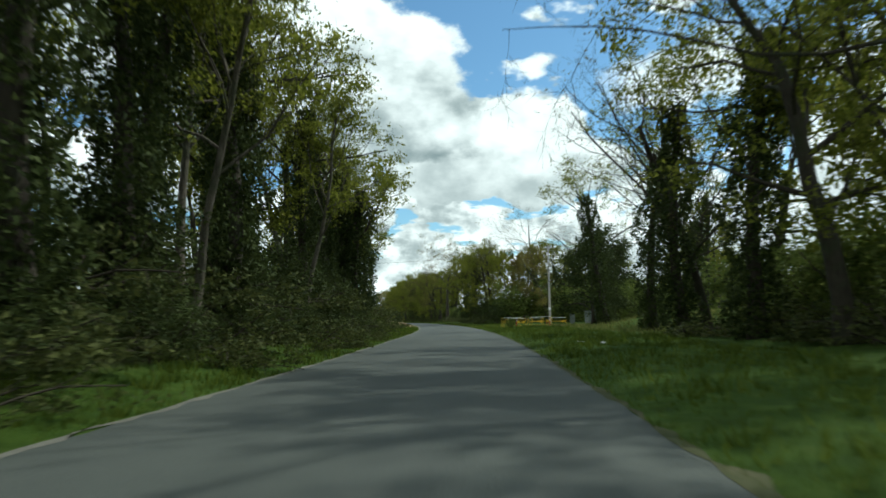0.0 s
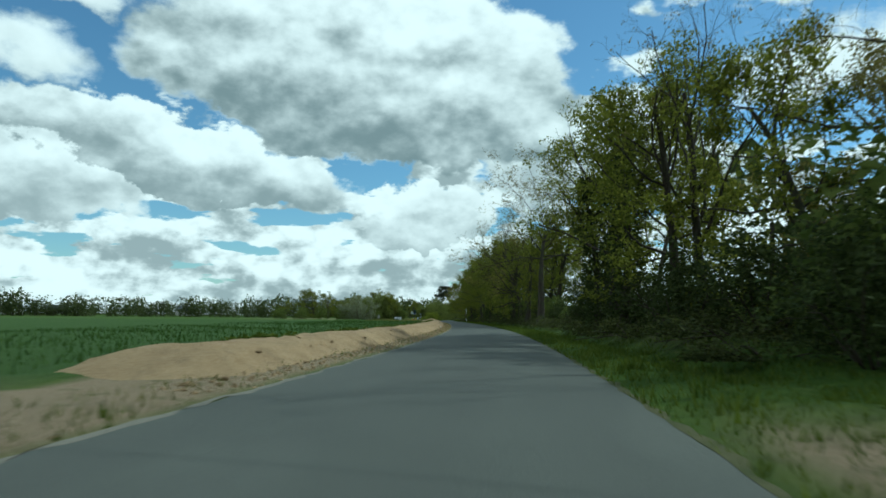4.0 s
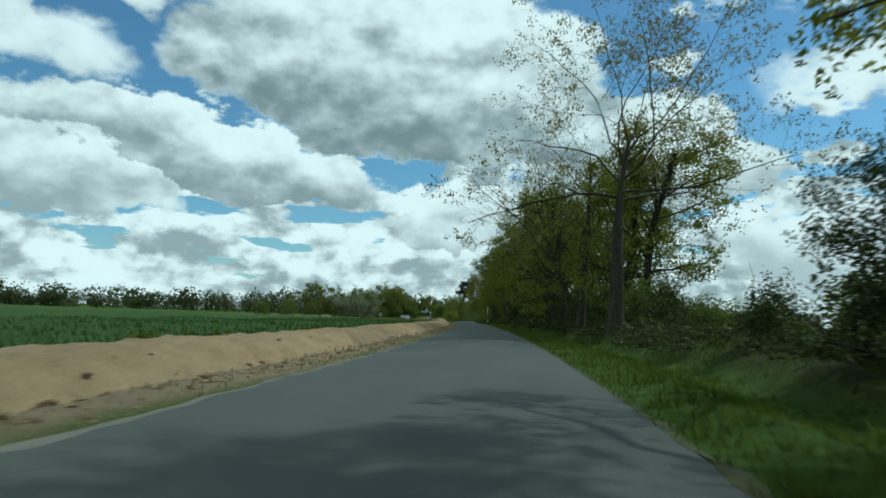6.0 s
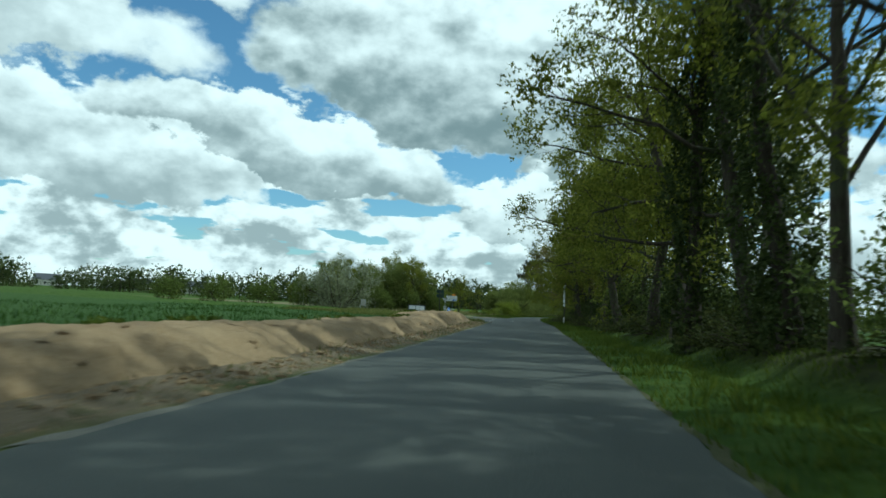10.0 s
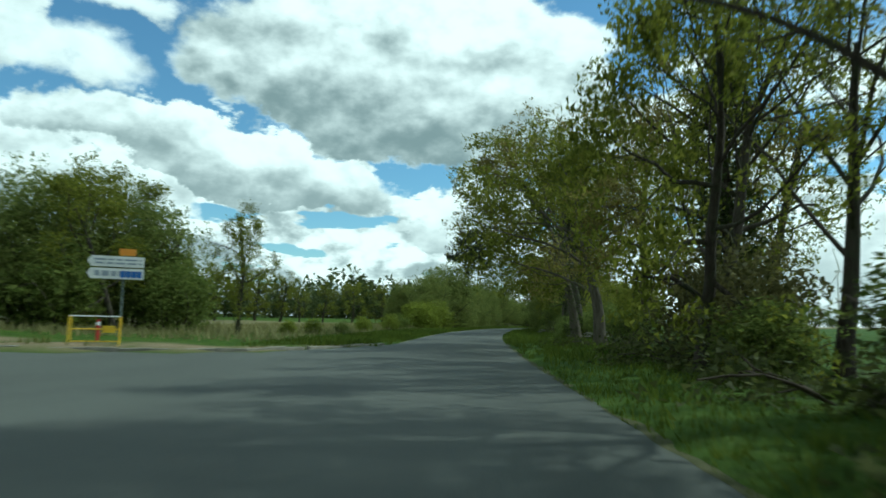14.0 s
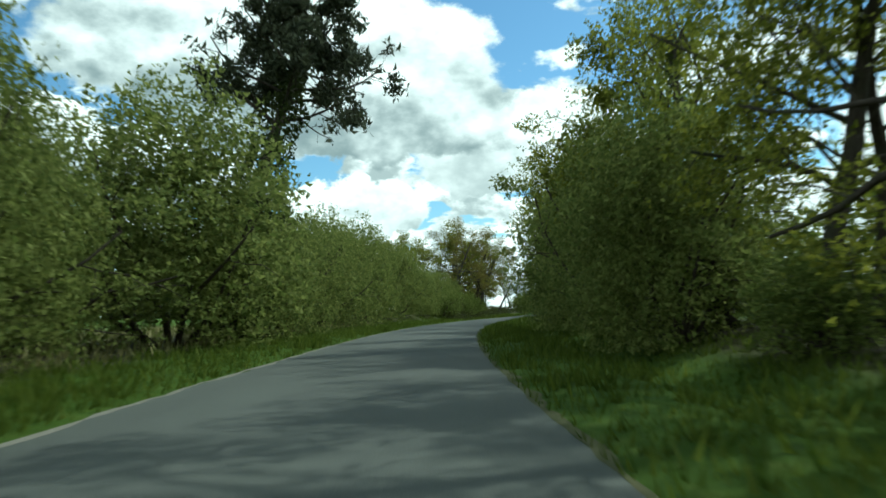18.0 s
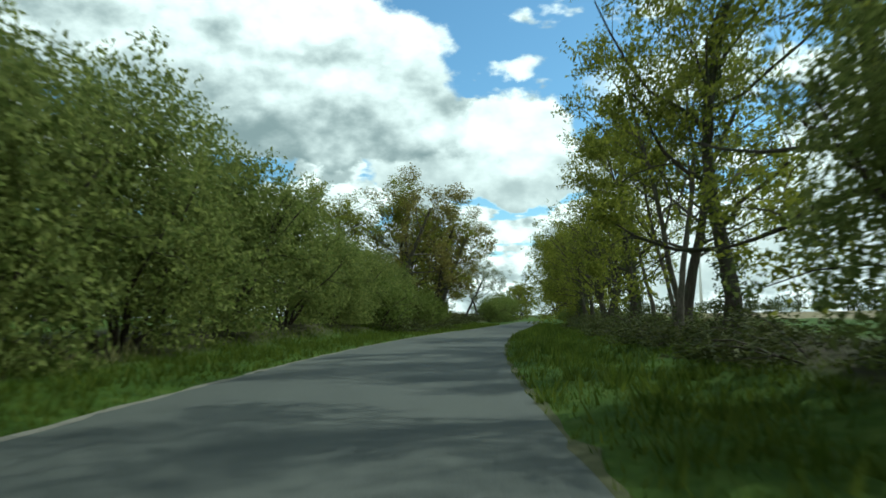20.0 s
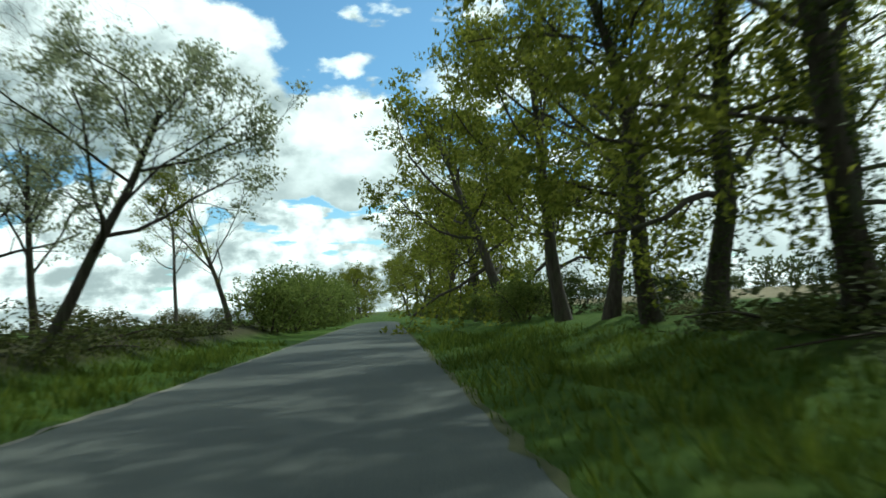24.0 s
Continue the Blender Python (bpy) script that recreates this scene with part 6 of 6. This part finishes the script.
finish(rod(bmesh.new(), (0, 0.06, 0.0), (0, 0.06, 0.75), 0.085, 0.085, 14), "post_sleeve", WHITE, tall_sign)
signpost(-18.2, 290.6, 205, 3.75, [(1.05, 0.48, 3.15, DARKGREEN, False, 0), (1.05, 0.48, 2.6, DARKGREEN, False, 0)], "dark green direction panels seen from behind", post=BLACK)

# a large panel half hidden by the trees
bx, by = spot(312.5, 9.3)
large = stand("large_direction_sign", bx, by, heading(312) - 12, "large white direction panel with blue fields behind the trees", "road sign", "direction signs")
for k in (-0.8, 0.8):
    finish(rod(bmesh.new(), (k, 0.08, -0.3), (k, 0.08, 5.2), 0.06), "post", STEEL, large)
plate = finish(box(bmesh.new(), -1.15, 1.15, -0.02, 0.02, 2.3, 5.2), "panel", WHITE, large, 0.008)
for x0, x1, z0, z1 in ((-0.3, 0.2, 4.5, 4.9), (-0.95, -0.5, 2.9, 3.4), (0.3, 1.0, 3.2, 3.7), (0.1, 0.6, 2.5, 2.9)):
    finish(box(bmesh.new(), x0, x1, -0.026, -0.021, z0, z1), "blue_field", BLUE, large)
bars(large, 3, -0.9, 0.9, 3.85, 4.35, -0.021, seed=9)

# arrow sign on its island
blue = stand("arrow_sign", -17.35, 292.6, 66, "round blue traffic sign with a white slanting arrow", "road sign")
finish(rod(bmesh.new(), (0, 0.05, -0.1), (0, 0.05, 1.0), 0.035), "post", STEEL, blue)
finish(rod(bmesh.new(), (0, -0.005, 1.0), (0, 0.02, 1.0), 0.36, 0.36, 40), "rim", WHITE, blue)
finish(rod(bmesh.new(), (0, -0.016, 1.0), (0, -0.004, 1.0), 0.33, 0.33, 40), "disc", BLUE, blue)
u, v = Vector((0.6, 0, -0.6)), Vector((0.6, 0, 0.6))
c0 = Vector((0, 0, 1.0))
shape = [c0 - u * 0.27 - v * 0.05, c0 + u * 0.05 - v * 0.05, c0 + u * 0.0 - v * 0.19, c0 + u * 0.09 - v * 0.19, c0 + u * 0.29, c0 + u * 0.09 + v * 0.19, c0 + u * 0.0 + v * 0.19, c0 + u * 0.05 + v * 0.05, c0 - u * 0.27 + v * 0.05]
finish(panel(bmesh.new(), [(p.x, p.z) for p in shape], -0.024, -0.017), "arrow", WHITE, blue)

give = stand("give_way_sign", -15.0, 280.25, 192, "back of a triangular give-way sign on a steel post", "road sign")
finish(rod(bmesh.new(), (0, 0.04, -0.2), (0, 0.04, 2.38), 0.027), "post", STEEL, give)
finish(panel(bmesh.new(), [(-0.36, 2.36), (0.36, 2.36), (0.0, 1.74)], -0.012, 0.012), "triangle", GREYBACK, give)
finish(panel(bmesh.new(), [(-0.32, 2.335), (0.32, 2.335), (0.0, 1.79)], -0.018, -0.0125), "face", WHITE, give)
finish(box(bmesh.new(), -0.18, 0.18, -0.012, 0.012, 1.24, 1.38), "supplementary_plate", GREYBACK, give)

for z in (2.3, 1.98):
    finish(box(bmesh.new(), -0.2, 0.2, 0.0125, 0.03, z - 0.025, z + 0.025), "bracket", BLACK, give)
finish(box(bmesh.new(), -0.15, 0.15, -0.012, 0.012, 0.92, 1.2), "lower_plate", GREYBACK, give)

small = stand("notice_sign", -30.3, 294.3, 20, "small pale notice panel on two posts", "road sign")
for k in (-0.32, 0.32):
    finish(rod(bmesh.new(), (k, 0.03, -0.2), (k, 0.03, 1.5), 0.025), "post", STEEL, small)
finish(box(bmesh.new(), -0.3, 0.3, -0.012, 0.012, 0.55, 1.45), "panel", POLEWOOD, small, 0.003)

board = stand("notice_board", -26.0, 307.6, 30, "grey-green notice board with torn white posters", "notice board")
for k in (-1.35, 1.35):
    finish(box(bmesh.new(), k - 0.05, k + 0.05, -0.05, 0.05, -0.2, 1.5), "post", BOXGREY, board, 0.005)
finish(box(bmesh.new(), -1.35, 1.35, -0.03, 0.03, 0.15, 1.42), "back_panel", BOXGREY, board, 0.004)
finish(box(bmesh.new(), -1.45, 1.45, -0.09, 0.09, 1.42, 1.52), "roof_rail", BLACK, board, 0.006)
for x0, x1, z0, z1 in ((-1.25, -0.25, 0.8, 1.36), (-0.15, 0.5, 0.72, 1.38), (0.55, 1.25, 0.66, 1.34), (0.2, 1.2, 0.32, 0.62)):
    finish(box(bmesh.new(), x0, x1, -0.036, -0.031, z0, z1), "poster", WHITE, board)

# kerbs: stones end to end round the grass island, the splitter island and the far side
KERB = finish(box(bmesh.new(), -0.49, 0.49, -0.09, 0.09, -0.14, 0.12), "kerb_stone", CONCRETE, None, 0.015)
KERB_MESH = KERB.data
bpy.data.objects.remove(KERB)


def kerb_line(name, line, label, sink=0.0):
    root = tagged(new(name), label, "kerb", kind="structure")
    line = [Vector((*p, 0)) for p in line]
    spare = 0.0
    for a, b in zip(line, line[1:]):
        L, way_ = (b - a).length, (b - a).normalized()
        at = spare
        while at < L:
            p = a + way_ * at
            ob = new("kerb_stone", KERB_MESH)
            ob.parent = root
            ob.matrix_basis = pose(p.x, p.y, -sink + 0.018 * math.sin(p.x * 9.1), 2.5 * math.sin(p.y * 5.3), 1.2 * math.sin(p.x * 3.7), math.degrees(math.atan2(way_.y, way_.x)) + 2.2 * math.sin(p.y * 7))
            at += 1.0
        spare = at - L


kerb_line("kerb_island", [(-7.5, 268.6), (-8.3, 271.4), (-9.3, 274.6), (-10.3, 277.0), (-11.3, 279.2), (-12.8, 281.2), (-15.9, 284.6), (-20.8, 289.9), (-25.2, 293.6), (-34, 300.6)], "weathered concrete kerb round the grass corner", 0.04)
kerb_line("kerb_far", [(-40, 327), (-33.5, 317.5), (-27.8, 309.8), (-24.2, 307.4), (-21.2, 307.4), (-18.4, 309.0), (-16.2, 310.8), (-15.2, 313.4)], "pale concrete kerb along the far side of the junction", 0.02)
kerb_line("kerb_stub", [(-15.0, 314.6), (-14.65, 316.4), (-14.3, 318.6), (-13.7, 321.0)], "old sunken kerb stones overgrown with grass", 0.065)
isl = [(-16.6, 294.4), (-17.4, 295.3), (-19.4, 295.6), (-23.5, 298.6), (-29.0, 304.0), (-33.0, 308.0), (-33.6, 307.2), (-29.4, 302.6), (-23.4, 296.4), (-18.6, 293.0), (-17.2, 293.2)]
kerb_line("kerb_splitter", isl + [isl[0]], "low concrete kerb round the splitter island")
bm = bmesh.new()
tops = [bm.verts.new((x, y, 0.07)) for x, y in isl]
bm.faces.new(tops)
bmesh.ops.recalc_face_normals(bm, faces=bm.faces)
tagged(finish(bm, "splitter_island", CONCRETE), "pale paved splitter island", "traffic island", kind="structure")

# give-way dashes across the mouth of the side road
MARK = paint("worn_road_marking", (0.52, 0.52, 0.50), 0.8, 0.9)
dashes = tagged(new("road_marking"), "worn white dashed line across the junction mouth", "road marking", kind="structure")
for i in range(15):
    s = 297.6 + 1.0 * i
    x, y = spot(s, -4.67 + 0.012 * i)
    bm = bmesh.new()
    bmesh.ops.create_grid(bm, x_segments=1, y_segments=1, size=0.5, matrix=pose(x, y, 0.014, 0, 0, heading(s)) @ Matrix.Diagonal((0.2, 0.5, 1, 1)))
    finish(bm, "dash", MARK, dashes)

# road nails and litter
for s, d, k in ((305.7, -1.9, 0.12),):
    x, y = spot(s, d)
    tagged(finish(rod(bmesh.new(), (x, y, 0.005), (x, y, 0.016), k * 1.3, k * 1.2, 14), "survey_disc", WHITE), "small pale metal disc set in the asphalt", "road stud")
for s, d, turn, w, l in ((27.5, 3.9, 30, 0.16, 0.3), (25.6, 4.4, -20, 0.2, 0.35), (168, -5.2, 10, 0.1, 0.3)):
    x, y = spot(s, d)
    bm = bmesh.new()
    bmesh.ops.create_grid(bm, x_segments=4, y_segments=4, size=0.5, matrix=Matrix.Diagonal((w, l, 1, 1)))
    r = random.Random(s)
    for vert in bm.verts:
        vert.co.z = r.uniform(0, 0.06)
    bmesh.ops.solidify(bm, geom=bm.faces[:], thickness=0.004)
    ob = tagged(finish(bm, "litter_scrap", WHITE), "crumpled white scrap lying in the verge grass", "litter", "litter scraps")
    ob.matrix_basis = pose(x, y, ground_at(x, y) + 0.06, 5, 8, turn)


# heaps of cut branches under the trees
def brushwood(s, d, number, spread, seed):
    w = Wood(seed)
    x, y = spot(s, d)
    z = ground_at(x, y)
    root = tagged(new("brushwood_heap"), "heap of pale cut branches under the trees", "brushwood", "brushwood heaps")
    for _ in range(number):
        stick = Wood(seed)
        a, e = w.rng.uniform(0, 6.28), w.rng.uniform(-0.1, 0.5)
        p = np.array([x + w.rng.normal(0, spread), y + w.rng.normal(0, spread), z + w.rng.uniform(0.03, 0.35)])
        L = w.rng.uniform(0.5, 1.4)
        pts_ = [p + L * u * np.array([math.cos(a), math.sin(a), e * 0.3]) + w.rng.normal(0, 0.05, 3) for u in np.linspace(-0.5, 0.5, 5)]
        pts_ = [(q[0], q[1], max(q[2], z + 0.02)) for q in pts_]
        stick.tube(pts_, np.linspace(0.04, 0.012, 5) * w.rng.uniform(0.7, 1.4), 5)
        part("cut_branch", stick.mesh("cut_branch", BARK_PALE), root)


brushwood(354.5, 8.4, 46, 0.9, 61)
brushwood(391.0, 6.2, 34, 0.5, 62)
